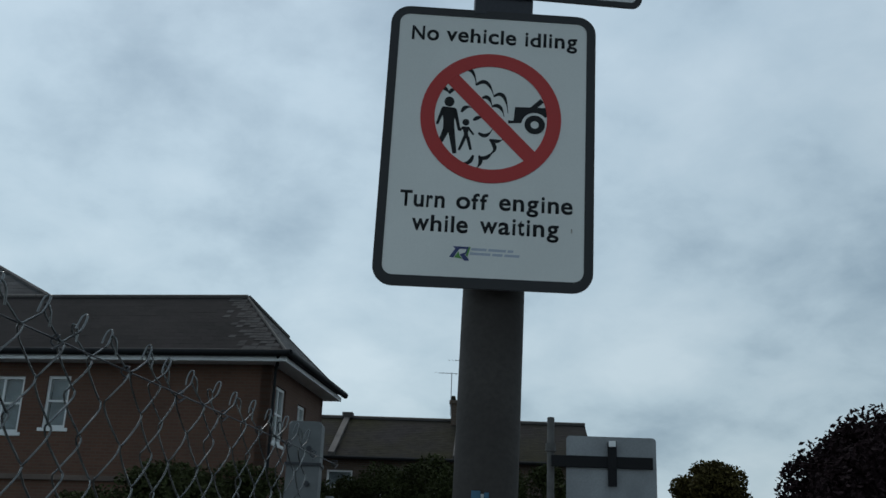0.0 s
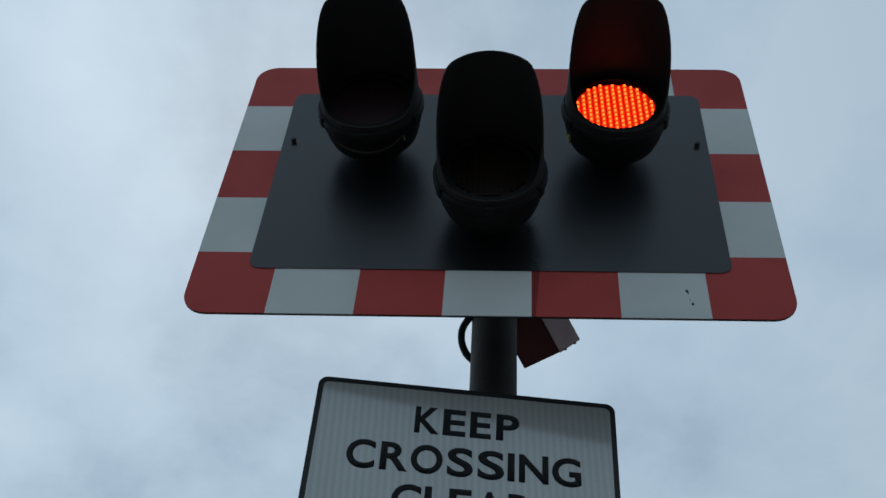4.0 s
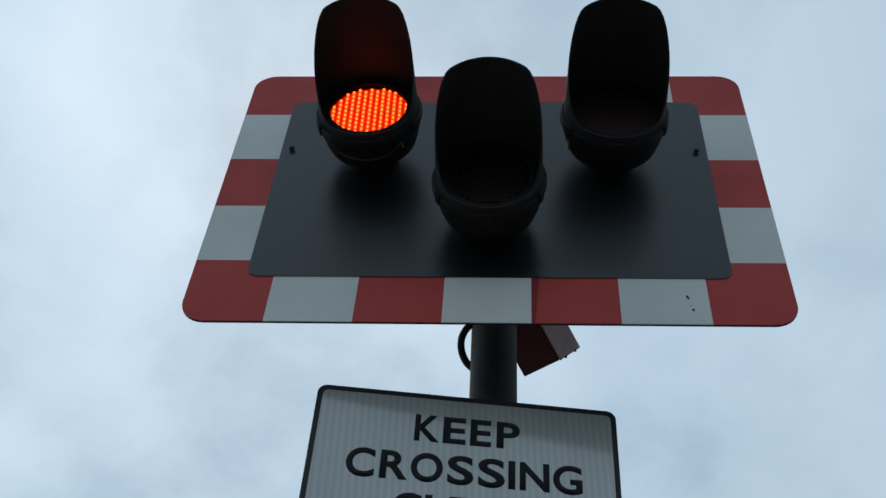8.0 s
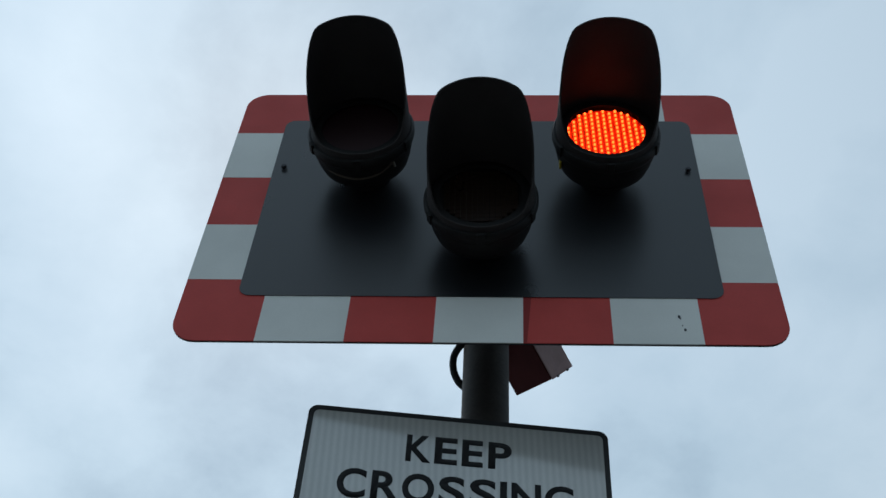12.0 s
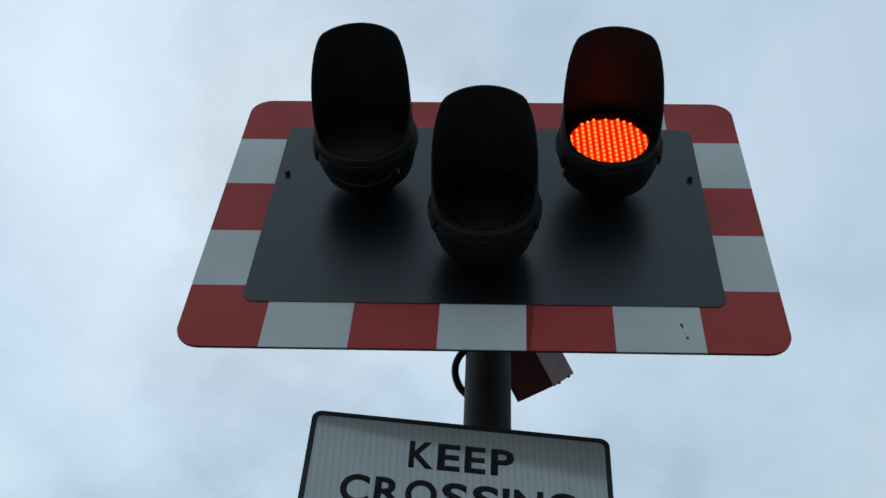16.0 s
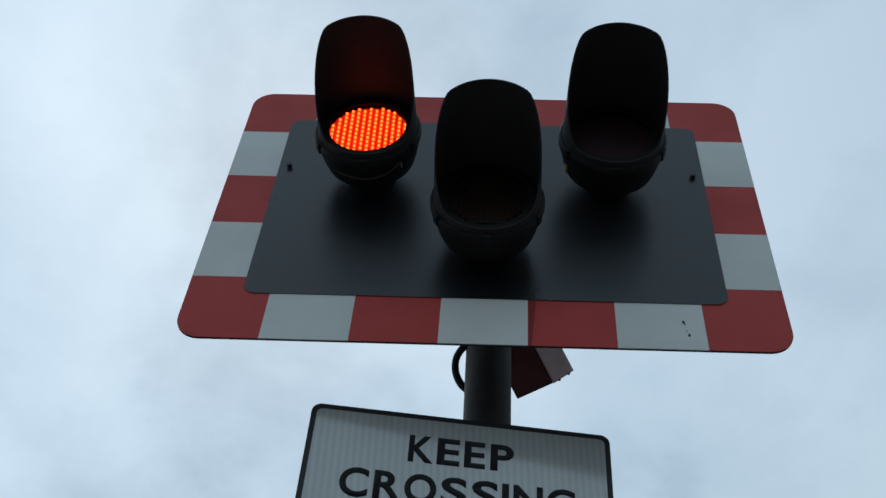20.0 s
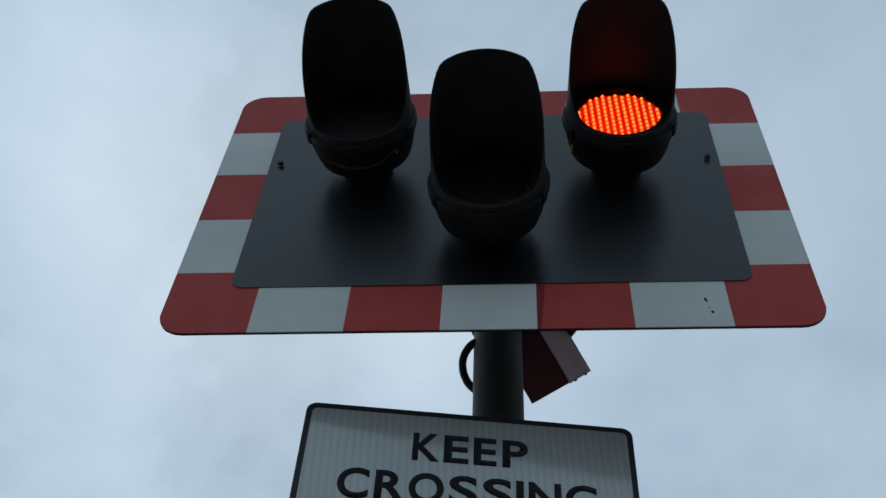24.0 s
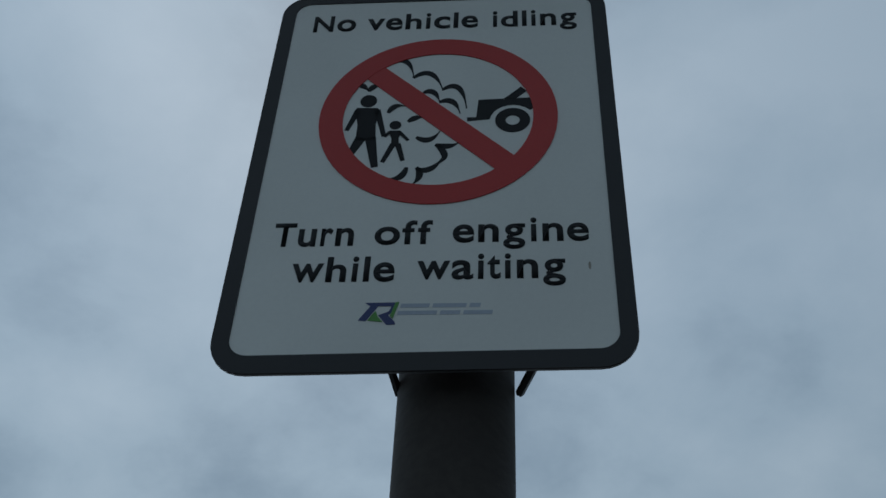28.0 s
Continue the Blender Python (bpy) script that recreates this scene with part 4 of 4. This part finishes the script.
    part("rail", box((0.0, -0.075, 2.352), (0.765, -0.050, 2.438), 0.004), M_GUTTER, root, "black cross rail")
    part("rail", box((0.0, -0.075, 2.03), (0.765, -0.050, 2.09), 0.004), M_GUTTER, root, "black cross rail")
    part("strut", box((0.425, -0.090, 2.215), (0.492, -0.075, 2.55), 0.004), M_GUTTER, root, "short black upright clamp")
    part("clamp_bolt", box((0.432, -0.100, 2.508), (0.485, -0.090, 2.552), 0.003), M_PAINT, root, "pale clamp end")
    part("collar", lathe([(0.029, -0.03), (0.040, -0.03), (0.040, 0.03), (0.029, 0.03), (0.029, -0.03)], 18), M_SIGN_POST, root, m=pose(0, 0, 2.50, -90), smooth=True)


M_SIGN_POST = material("weathered_post", (0.115, 0.108, 0.100), 0.75, 0.1, grain=0.4, scale=50, stain=0.5, stain_scale=9, bump=0.15)
M_ALU_BACK = material("weathered_aluminium", (0.32, 0.33, 0.335), 0.6, 0.2, grain=0.3, scale=60, stain=0.4, stain_scale=4)
build_sign_back()


# ---- houses ----
def window(parent, x, z, w, h, m, bars=1, mat_frame=None):
    """A casement with white frame, sill and glass, set in a wall that faces local -y at y = 0."""
    t = 0.07
    f = part("window", frame_plate([(x, z), (x + w, z), (x + w, z + h), (x, z + h)], [(x + t, z + t), (x + w - t, z + t), (x + w - t, z + h - t), (x + t, z + h - t)], -0.03, 0.07), M_PAINT, parent, "white window frame", m)
    part("sill", box((x - 0.08, -0.10, z - 0.08), (x + w + 0.08, 0.02, z), 0.01), M_PAINT, f)
    part("glazing_bar", box((x + t, -0.015, z + h * 0.52 - 0.025), (x + w - t, 0.035, z + h * 0.52 + 0.025)), M_PAINT, f)
    if bars > 1: part("mullion", box((x + w / 2 - 0.03, -0.018, z + t), (x + w / 2 + 0.03, 0.038, z + h - t)), M_PAINT, f)
    p = part("pane", box((x + t, 0.01, z + t), (x + w - t, 0.016, z + h - t)), M_GLASS, f)
    p.visible_shadow = False
    # pale sheet behind the glass, its colour imitating the reflected sky
    part("curtain", box((x + t, 0.10, z + t), (x + w - t, 0.12, z + h - t)), M_PANE_SKY, f, "pale grey sheet in place of sky reflected in the glass")
    return f


def wall_with_holes(parent, length, height, holes, m, mat, thick=0.25, label="red brick wall"):
    """A wall in local x and z with rectangular openings, facing -y."""
    xs = sorted({0, length, *(h[0] for h in holes), *(h[0] + h[2] for h in holes)})
    zs = sorted({0, height, *(h[1] for h in holes), *(h[1] + h[3] for h in holes)})
    bm = bmesh.new()
    cell = {}
    for i in range(len(xs) - 1):
        for k in range(len(zs) - 1):
            cx, cz = (xs[i] + xs[i + 1]) / 2, (zs[k] + zs[k + 1]) / 2
            cell[i, k] = not any(h[0] < cx < h[0] + h[2] and h[1] < cz < h[1] + h[3] for h in holes)
    for (i, k), solid in cell.items():
        if not solid: continue
        a, b, c, d = xs[i], xs[i + 1], zs[k], zs[k + 1]
        for y, flip in ((0, 1), (thick, -1)):
            bm.faces.new([bm.verts.new((px, y, pz)) for px, pz in ((a, c), (b, c), (b, d), (a, d))][::flip])
        for (di, dk), quad in (((-1, 0), ((a, c), (a, d))), ((1, 0), ((b, c), (b, d))), ((0, -1), ((a, c), (b, c))), ((0, 1), ((a, d), (b, d)))):
            if not cell.get((i + di, k + dk), False):
                (p, q), (r, s) = quad
                bm.faces.new([bm.verts.new(v) for v in ((p, 0, q), (r, 0, s), (r, thick, s), (p, thick, q))])
    bmesh.ops.remove_doubles(bm, verts=bm.verts, dist=0.001)
    return part("wall", bm, mat, parent, label, m)


def slope(parent, corners, mat, rows, cols, label="", name="roof_slope", lift=0.009):
    """A roof slope from eave-left, eave-right, top-right, top-left, laid in overlapping courses of slates in one mesh."""
    a, b, c, d = [Vector(p) for p in corners]
    n = (b - a).cross(d - a).normalized()
    if n.z < 0: n = -n
    bm = bmesh.new()
    r = random.Random(int(abs(a.x * 31 + a.y * 7) * 10))
    for i in range(rows):
        t0, t1 = i / rows, min((i + 1.25) / rows, 1.0)
        l0, r0, l1, r1 = a.lerp(d, t0), b.lerp(c, t0), a.lerp(d, t1), b.lerp(c, t1)
        count = max(1, round(cols * (r0 - l0).length / (b - a).length))
        for k in range(count):
            s = (0.5 if i % 2 else 0) / count
            u0, u1 = max(0, k / count + s - 0.5 / count), min(1, (k + 1) / count + s - 0.5 / count - 0.012 / max(count, 1))
            up = n * (lift + r.uniform(-0.001, 0.0015))
            q = [l0.lerp(r0, u0) + up, l0.lerp(r0, u1) + up, l1.lerp(r1, u1) + n * 0.004, l1.lerp(r1, u0) + n * 0.004]
            low = [q[0] - n * 0.007, q[1] - n * 0.007]
            v = [bm.verts.new(p) for p in q] + [bm.verts.new(p) for p in low]
            bm.faces.new(v[:4]); bm.faces.new((v[0], v[4], v[5], v[1]))
    bm.faces.new([bm.verts.new(p - n * 0.002) for p in (a, b, c, d)])
    me = bpy.data.meshes.new(name)
    bm.to_mesh(me); bm.free()
    me.materials.append(mat)
    ob = new(name, me)
    ob.parent = parent
    if label: ob["label"] = label
    return ob


def loose_slates(parent, corners, rows, size):
    """Replaced slates laid one by one over a slope, thinning out towards its left edge."""
    a, b, c, d = [Vector(p) for p in corners]
    across, up = (b - a).normalized(), (d - a)
    up = (up - across * up.dot(across)).normalized()
    n = across.cross(up)
    high = (d - a).dot(up) / rows
    bm = bmesh.new()
    tilt = 0.006
    f = [bm.verts.new(v) for v in ((0, 0, tilt), (size - 0.006, 0, tilt), (size - 0.006, high * 1.15, 0), (0, high * 1.15, 0), (0, 0, -0.002), (size - 0.006, 0, -0.002), (size - 0.006, high * 1.15, -0.002), (0, high * 1.15, -0.002))]
    for q in ((0, 1, 2, 3), (4, 7, 6, 5), (0, 4, 5, 1), (1, 5, 6, 2), (2, 6, 7, 3), (3, 7, 4, 0)): bm.faces.new([f[k] for k in q])
    basis = Matrix((across, up, n)).transposed().to_4x4()
    r = random.Random(12)
    first = None
    for i in range(rows):
        l, e = a.lerp(d, i / rows), b.lerp(c, (i + 1.1) / rows)
        wide = (e - l).dot(across)
        k = 0
        while True:
            x = wide - (k + 1 + (0.5 if i % 2 else 0)) * size
            if x < -0.6 * size: break
            k += 1
            if r.random() < max(0.0, 0.75 - 1.1 * x / max(wide, 0.1)): continue
            m = Matrix.Translation(l + across * x) @ basis
            if first is None: first = part("slate", bm, M_SLATE_LOOSE, parent, "weathered grey slate", m)
            else: alike(first, m)


def aerial(parent, x, y, z, h, turn, reach=0.45):
    m = pose(x, y, z, 0, 0, turn)
    mast = part("aerial_mast", tube([(0, 0, 0), (0, 0, h)], 0.018, 6), M_GALV, parent, "thin television aerial mast", m)
    part("aerial_boom", tube([(-0.55, 0, h - 0.06), (reach, 0, h - 0.03)], 0.012, 5), M_GALV, mast)
    for k in range(7):
        u = reach - 0.95 + 0.15 * k
        part("aerial_rod", tube([(u, -0.16, h - 0.05), (u, 0.16, h - 0.05)], 0.007, 4), M_GALV, mast)


def build_brick_house():
    root = thing("brick_house", pose(-4.595, 20.757, 0, 0, 0, -5.5), "red brick house with a hipped slate roof and white fascia boards", "house")
    E = 6.06
    # front wall and side wall, set back under the eaves
    holes = [(11.6 - x - w, z, w, h) for x, z, w, h in ((6.40, 4.36, 1.05, 1.32), (5.25, 4.48, 0.58, 1.22), (9.3, 4.36, 1.05, 1.32), (6.4, 1.2, 1.3, 1.4), (2.6, 1.2, 1.6, 1.4))]
    w = wall_with_holes(root, 11.2, E, holes, pose(-11.6, 0.40, 0), M_BRICK)
    for h in holes: window(w, h[0], h[1], h[2], h[3], pose(0, 0.08, 0), 2 if h[2] > 0.8 else 1)
    side_holes = [(0.42, 4.32, 0.80, 1.30), (2.32, 4.45, 0.75, 1.05), (0.8, 1.2, 1.1, 1.4)]
    s = wall_with_holes(root, 4.7, E, side_holes, pose(-0.40, 0.40, 0, 0, 0, 90), M_BRICK)
    for h in side_holes: window(s, h[0], h[1], h[2], h[3], pose(0, 0.08, 0), 2)
    wall_with_holes(root, 11.2, E, [], pose(-0.4, 5.1, 0, 0, 0, 180), M_BRICK)
    wall_with_holes(root, 4.7, E, [], pose(-11.6, 5.1, 0, 0, 0, -90), M_BRICK)
    part("string_course", box((-11.62, 0.33, 3.30), (-0.36, 0.398, 3.42), 0.01), M_BAND, root, "weathered brick band")
    # eaves: soffit, fascia and gutter
    part("soffit", box((-12.0, 0.0, E - 0.05), (0.0, 5.4, E)), M_PAINT, root, "white soffit boards")
    part("fascia", box((-12.0, -0.03, E - 0.05), (0.0, 0.0, E + 0.06)), M_PAINT, root, "white fascia board")
    part("fascia", box((0.0, -0.03, E - 0.05), (0.03, 5.43, E + 0.06)), M_PAINT, root, "white fascia board")
    part("gutter", tube([(-12.0, -0.10, E + 0.13), (0.13, -0.10, E + 0.13)], 0.085, 10), M_GUTTER, root, "black gutter", smooth=True)
    part("gutter", tube([(0.12, -0.12, E + 0.13), (0.12, 5.5, E + 0.13)], 0.085, 10), M_GUTTER, root, "black gutter", smooth=True)
    part("downpipe", tube(smooth_path([(-0.15, -0.06, E + 0.08), (-0.22, 0.15, E - 0.12), (-0.30, 0.33, E - 0.35), (-0.30, 0.35, 3.0), (-0.30, 0.35, 0.1)], 5), 0.035, 8), M_GUTTER, root, "black downpipe", smooth=True)
    z0, z1, rd = E + 0.15, 8.30, 2.95
    a, b = (-12.0, -0.05, z0), (0.06, -0.05, z0)
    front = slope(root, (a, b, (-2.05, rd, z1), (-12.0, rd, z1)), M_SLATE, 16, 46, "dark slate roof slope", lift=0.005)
    proud = Vector((0, 0, 0.006))
    loose_slates(front, (Vector((-1.25, -0.05, z0)) + proud, Vector(b) + proud, Vector((-2.05, rd, z1)) + proud, Vector((-2.75, rd, z1)) + proud), 22, 0.17)
    # the hip slope gets a paler slate colour than the front and rear slopes
    slope(root, (b, (0.06, 5.45, z0), (-2.05, rd, z1), (-2.05, rd, z1)), M_SLATE_PALE, 16, 22, "pale slate hip slope")
    slope(root, ((0.06, 5.45, z0), (-12.0, 5.45, z0), (-12.0, rd, z1), (-2.05, rd, z1)), M_SLATE, 6, 12, "dark slate roof slope")
    x = -12.0
    while x < -2.05:
        part("ridge_tile", tube([(x, rd, z1), (min(x + 0.44, -2.05), rd, z1)], 0.075, 7), M_RIDGE, root)
        x += 0.45
    # the front hip is cut close; on the rear one the upper half is capped with bulkier tiles
    for p, high in ((Vector((0.02, -0.02, z0 + 0.03)), 0.035), (Vector((0.02, 5.42, z0 + 0.03)), 0.085)):
        q = Vector((-2.05, rd, z1))
        for k in range(12): part("hip_tile", tube([p.lerp(q, k / 12), p.lerp(q, (k + 0.98) / 12)], 0.035 if k < 7 else high, 6), M_RIDGE, root)
    # a taller wing behind the far end, its front slope running on from the lower roof
    tip, top = -7.64, 10.1
    back = rd + (top - z1) / 0.69
    end = tip - WING_RUN
    slope(root, ((-17.0, rd, z1 + 0.03), (tip, rd, z1 + 0.03), (end, back, top), (-17.0, back, top)), M_SLATE_PALE, 10, 36, "pale slate wing slope")
    slope(root, ((tip, rd, z1 + 0.03), (tip, 2 * back - rd, z1 + 0.03), (end, back, top), (end, back, top)), M_SLATE, 10, 16, "dark slate wing hip slope")
    slope(root, ((tip, 2 * back - rd, z1 + 0.03), (-17.0, 2 * back - rd, z1 + 0.03), (-17.0, back, top), (end, back, top)), M_SLATE, 5, 12, "dark slate wing slope")
    for k in range(10):
        p, q = Vector((tip, rd, z1 + 0.05)), Vector((end, back, top + 0.02))
        part("hip_tile", tube([p.lerp(q, k / 10), p.lerp(q, (k + 0.96) / 10)], 0.07, 6), M_RIDGE, root)
    wall_with_holes(root, 3.9, z1, [], pose(tip - 0.3, rd + 1.4, 0, 0, 0, 90), M_BRICK)
    wall_with_holes(root, 9.0, z1, [], pose(tip - 0.3, rd + 5.3, 0, 0, 0, 180), M_BRICK)
    wall_with_holes(root, 5.0, E, [], pose(-16.6, 0.40, 0), M_BRICK)
    aerial(root, -12.62, back, top - 0.1, 4.0, 8, 0.85)


WING_RUN = 3.55


def build_terrace():
    root = thing("terraced_houses", pose(0, 38.2, 0, 0, 0, 0), "row of old brick terraced houses under a tiled roof", "house")
    E, R = 5.79, 7.88
    x0, x1 = -13.0, 4.12
    holes = [(x - x0, 4.0, 1.0, 1.35) for x in (-12.2, -10.3, -8.0, -6.2, -4.1, -2.0, 0.2, 3.05)] + [(x - x0, 1.0, 1.1, 1.5) for x in (-10.8, -6.6, -2.4, 0.9)]
    w = wall_with_holes(root, x1 - x0, E, holes, pose(x0, 0.3, 0), M_BRICK_OLD, label="old brown brick wall")
    for h in holes: window(w, h[0], h[1], h[2], h[3], pose(0, 0.08, 0), 1)
    wall_with_holes(root, 7.4, E, [], pose(x1, 0.3, 0, 0, 0, 90), M_BRICK_OLD, label="old brown brick wall")
    part("gable", prism(((0.0, E), (7.4, E), (3.7, R - 0.05)), -0.001, 0.25), M_BRICK_OLD, root, "old brown brick gable", pose(x1, 0.3, 0, 0, 0, 90))
    part("gutter", tube([(x0, -0.05, E + 0.02), (x1, -0.05, E + 0.02)], 0.07, 6), M_GUTTER, root, "black gutter")
    slope(root, ((x0, 0.0, E + 0.05), (x1, 0.0, E + 0.05), (x1, 4.0, R), (x0, 4.0, R)), M_TILE, 22, 70, "brown mossy tiled roof slope")
    slope(root, ((x1, 8.0, E + 0.05), (x0, 8.0, E + 0.05), (x0, 4.0, R), (x1, 4.0, R)), M_TILE, 6, 14, "brown mossy tiled roof slope")
    part("ridge", tube([(x0, 4.0, R + 0.03), (x1, 4.0, R + 0.03)], 0.10, 7), M_RIDGE, root, "row of ridge tiles")
    # raised party walls over the roof
    for x in (-6.03, -1.2):
        bm = bmesh.new()
        q = [(x - 0.12, -0.1, E + 0.05), (x + 0.12, -0.1, E + 0.05), (x + 0.12, 4.1, R + 0.02), (x - 0.12, 4.1, R + 0.02)]
        lo = [bm.verts.new(p) for p in q]
        hi = [bm.verts.new((p[0], p[1], p[2] + 0.16)) for p in q]
        bm.faces.new(lo[::-1]); bm.faces.new(hi)
        for i in range(4):
            j = (i + 1) % 4
            bm.faces.new((lo[i], lo[j], hi[j], hi[i]))
        part("party_wall", bm, M_RIDGE, root, "low mortared party wall across the roof")
    part("end_stub", box((-6.25, 3.8, R), (-5.8, 4.3, R + 0.26), 0.03), M_RIDGE, root, "short capped stub")
    stack = part("chimney", box((-1.58, 3.6, R - 0.6), (-0.56, 4.5, R + 0.80), 0.02), M_BRICK_OLD, root, "brown brick chimney stack with weathered red flues")
    part("chimney_cap", box((-1.66, 3.53, R + 0.70), (-0.50, 4.57, R + 0.86), 0.02), M_BRICK_OLD, stack)
    part("flue_stack", prism(((-1.24, R + 0.86), (-0.62, R + 0.86), (-0.66, R + 1.20), (-0.82, R + 1.52), (-0.98, R + 1.72), (-1.24, R + 1.74)), 3.75, 4.40, 0.01), M_FLUE, stack, "weathered orange-red flue bricks")
    for px, py in ((-1.50, 3.85), (-1.50, 4.25)):
        part("chimney_pot", lathe([(0, -0.22), (0.07, -0.22), (0.09, -0.19), (0.10, 0), (0, 0)], 12), M_TILE, stack, m=pose(px, py, R + 0.86, -90), smooth=True)
    aerial(root, -1.60, 3.58, R + 0.2, 1.85, 15, 0.25)
    aerial(root, -0.98, 4.52, R + 0.3, 2.55, -10, 0.15)


build_brick_house()
build_terrace()


# ---- trees and shrubs ----
def leaves(rng, clumps, count, size, flat=1.0):
    """Many small folded leaves scattered through the clumps, thick near their outsides."""
    verts, faces = [], []
    total = sum(c[3] ** 2 for c in clumps)
    for cx, cy, cz, r in clumps:
        for _ in range(int(count * r * r / total)):
            d = Vector((rng.gauss(0, 1), rng.gauss(0, 1), rng.gauss(0, 1))).normalized()
            rad = r * (rng.random() ** 0.28) * rng.uniform(0.78, 1.0)
            p = Vector((cx, cy, cz)) + Vector((d.x, d.y, d.z * flat)) * rad
            s = size * rng.uniform(0.6, 1.35)
            a = Vector((rng.gauss(0, 1), rng.gauss(0, 1), rng.gauss(0, 0.7))).normalized() * s
            b = a.cross(Vector((rng.gauss(0, 1), rng.gauss(0, 1), rng.gauss(0, 1)))).normalized() * s * 0.55
            up = a.cross(b).normalized() * s * 0.18
            k = len(verts)
            verts += [p - a, p + b + up, p + a, p - b + up]
            faces += [(k, k + 1, k + 2), (k, k + 2, k + 3)]
    return verts, faces


def crown(name, data, mat, parent, label=""):
    me = bpy.data.meshes.new(name)
    me.from_pydata([tuple(v) for v in data[0]], [], data[1])
    me.materials.append(mat)
    ob = new(name, me)
    ob.parent = parent
    if label: ob["label"] = label
    return ob


def build_tree(name, x, y, height, radius, seed, mat, label, count, size, low=0.35, cone=0.0, many=34, clump=1.0):
    rng = random.Random(seed)
    root = thing(name, pose(x, y, 0), label, "tree")
    clumps = []
    for _ in range(many):
        t = rng.random()
        z = height * (low + (0.95 - low) * t)
        w = radius * (math.sin(math.pi * min(0.16 + 0.84 * t, 1)) ** 0.5) * (1 - cone * t)
        a, q = rng.uniform(0, 2 * math.pi), w * math.sqrt(rng.random())
        clumps.append((q * math.cos(a), q * math.sin(a), z, radius * rng.uniform(0.22, 0.40) * clump))
    clumps = [(cx, cy, min(cz, height - r), r) for cx, cy, cz, r in clumps]
    bm = tube([(0, 0, 0), (0.05, 0.02, height * 0.3), (-0.04, 0.05, height * 0.6), (0.02, 0, height * 0.85)], 0.1, 9, None, [0.045 * height * 0.7, 0.028 * height, 0.018 * height, 0.006 * height])
    part("trunk", bm, M_BARK, root, smooth=True)
    for cx, cy, cz, r in clumps[:14]:
        z = cz * 0.6
        part("limb", tube(smooth_path([(0, 0, z), (cx * 0.4, cy * 0.4, z + (cz - z) * 0.35), (cx, cy, cz)], 4), 0.03, 5, None, [0.012 * height * (1 - 0.09 * k) for k in range(9)]), M_BARK, root)
    tagged(crown("crown", leaves(rng, clumps, count, size), mat, root), kind="stuff")
    return root


build_tree("copper_tree", 8.15, 15.3, 4.44, 3.72, 3, M_PURPLE_LEAF, "broad tree with dark purple leaves and a ragged outline", 260000, 0.052, 0.28, 0.0, 170, 0.62)
build_tree("copper_tree", 9.15, 16.2, 5.52, 2.40, 5, M_PURPLE_LEAF, "taller tree with dark purple leaves behind the broad one", 90000, 0.052, 0.30, 0.0, 120, 0.62)
build_tree("clipped_tree", 7.28, 32.5, 5.5, 1.46, 8, M_OLIVE_LEAF, "small upright tree with dark olive leaves", 60000, 0.065, 0.2, 0.0, 80)


def build_shrubs():
    house, hedge = "dense dark green shrub against the brick house", "tall dark green shrub in a hedge before the terrace"
    spots = [(-8.6, 16.6, 2.6, 1.3, M_GREEN_LEAF, house), (-7.2, 17.0, 2.9, 1.3, M_GREEN_LEAF, house), (-5.8, 17.5, 3.45, 1.35, M_GREEN_LEAF, house), (-4.6, 17.5, 3.5, 1.3, M_GREEN_LEAF, house), (-3.6, 17.6, 3.3, 1.2, M_GREEN_LEAF, house)]
    for k, (x, h) in enumerate(((-4.2, 3.95), (-3.4, 4.0), (-2.6, 4.25), (-1.6, 4.6), (-0.9, 4.2), (-0.2, 4.3), (0.5, 4.1), (1.4, 4.45), (2.1, 4.1), (2.9, 3.35), (3.7, 3.3))):
        spots.append((x, 24.6 + 0.5 * (k % 2), h, 1.35, M_OLIVE_LEAF if k in (5, 9) else M_GREEN_LEAF, hedge))
    for k, (x, y, h, r, mat, lab) in enumerate(spots):
        tagged(build_tree("shrub", x, y, h, r, 20 + k, mat, lab, 24000, 0.045, 0.12, 0.0, 46), group="shrubs by the house" if lab == house else "shrubs in the hedge")


build_shrubs()


# ---- the flashing lamps ----
# open, the added slats stand edge-on to the footway in front of the post
SLAT_OPEN = {"left": -77.8, "right": 79.5}


def motions():
    # seconds at which the left lamp lights; it stays lit for a hold, and the right lamp fills the time between
    rises = [-0.25, 0.49, 1.22, 1.95, 2.65, 3.38, 4.13, 4.88, 5.65, 6.37, 7.08]
    while rises[-1] < 29: rises.append(7.85 + 0.7448 * (len(rises) - 11))
    hold, tick = 0.385, 1 / FPS
    for key, slat, z in SLATS:
        def at(share): return pose(z, -0.1535, 0, 0, 0, SLAT_OPEN[key] * share)
        rows = [(0.0, at(1.0 if key == "left" else 0.0))]
        for r, after in zip(rises, rises[1:]):
            on, off = (round(r * FPS), math.floor((r + hold) * FPS)) if key == "left" else (math.floor((r + hold) * FPS), math.floor(after * FPS))
            # quick to light; it dies away over two ticks
            for k, share in ((on - 1, 0.0), (on, 1.0), (off, 1.0), (off + 1, 0.09), (off + 2, 0.0)):
                if rows[-1][0] < k * tick < 27.9: rows.append((k * tick, at(share)))
        rows.append((28.0, rows[-1][1]))
        walk(slat, rows)


motions()
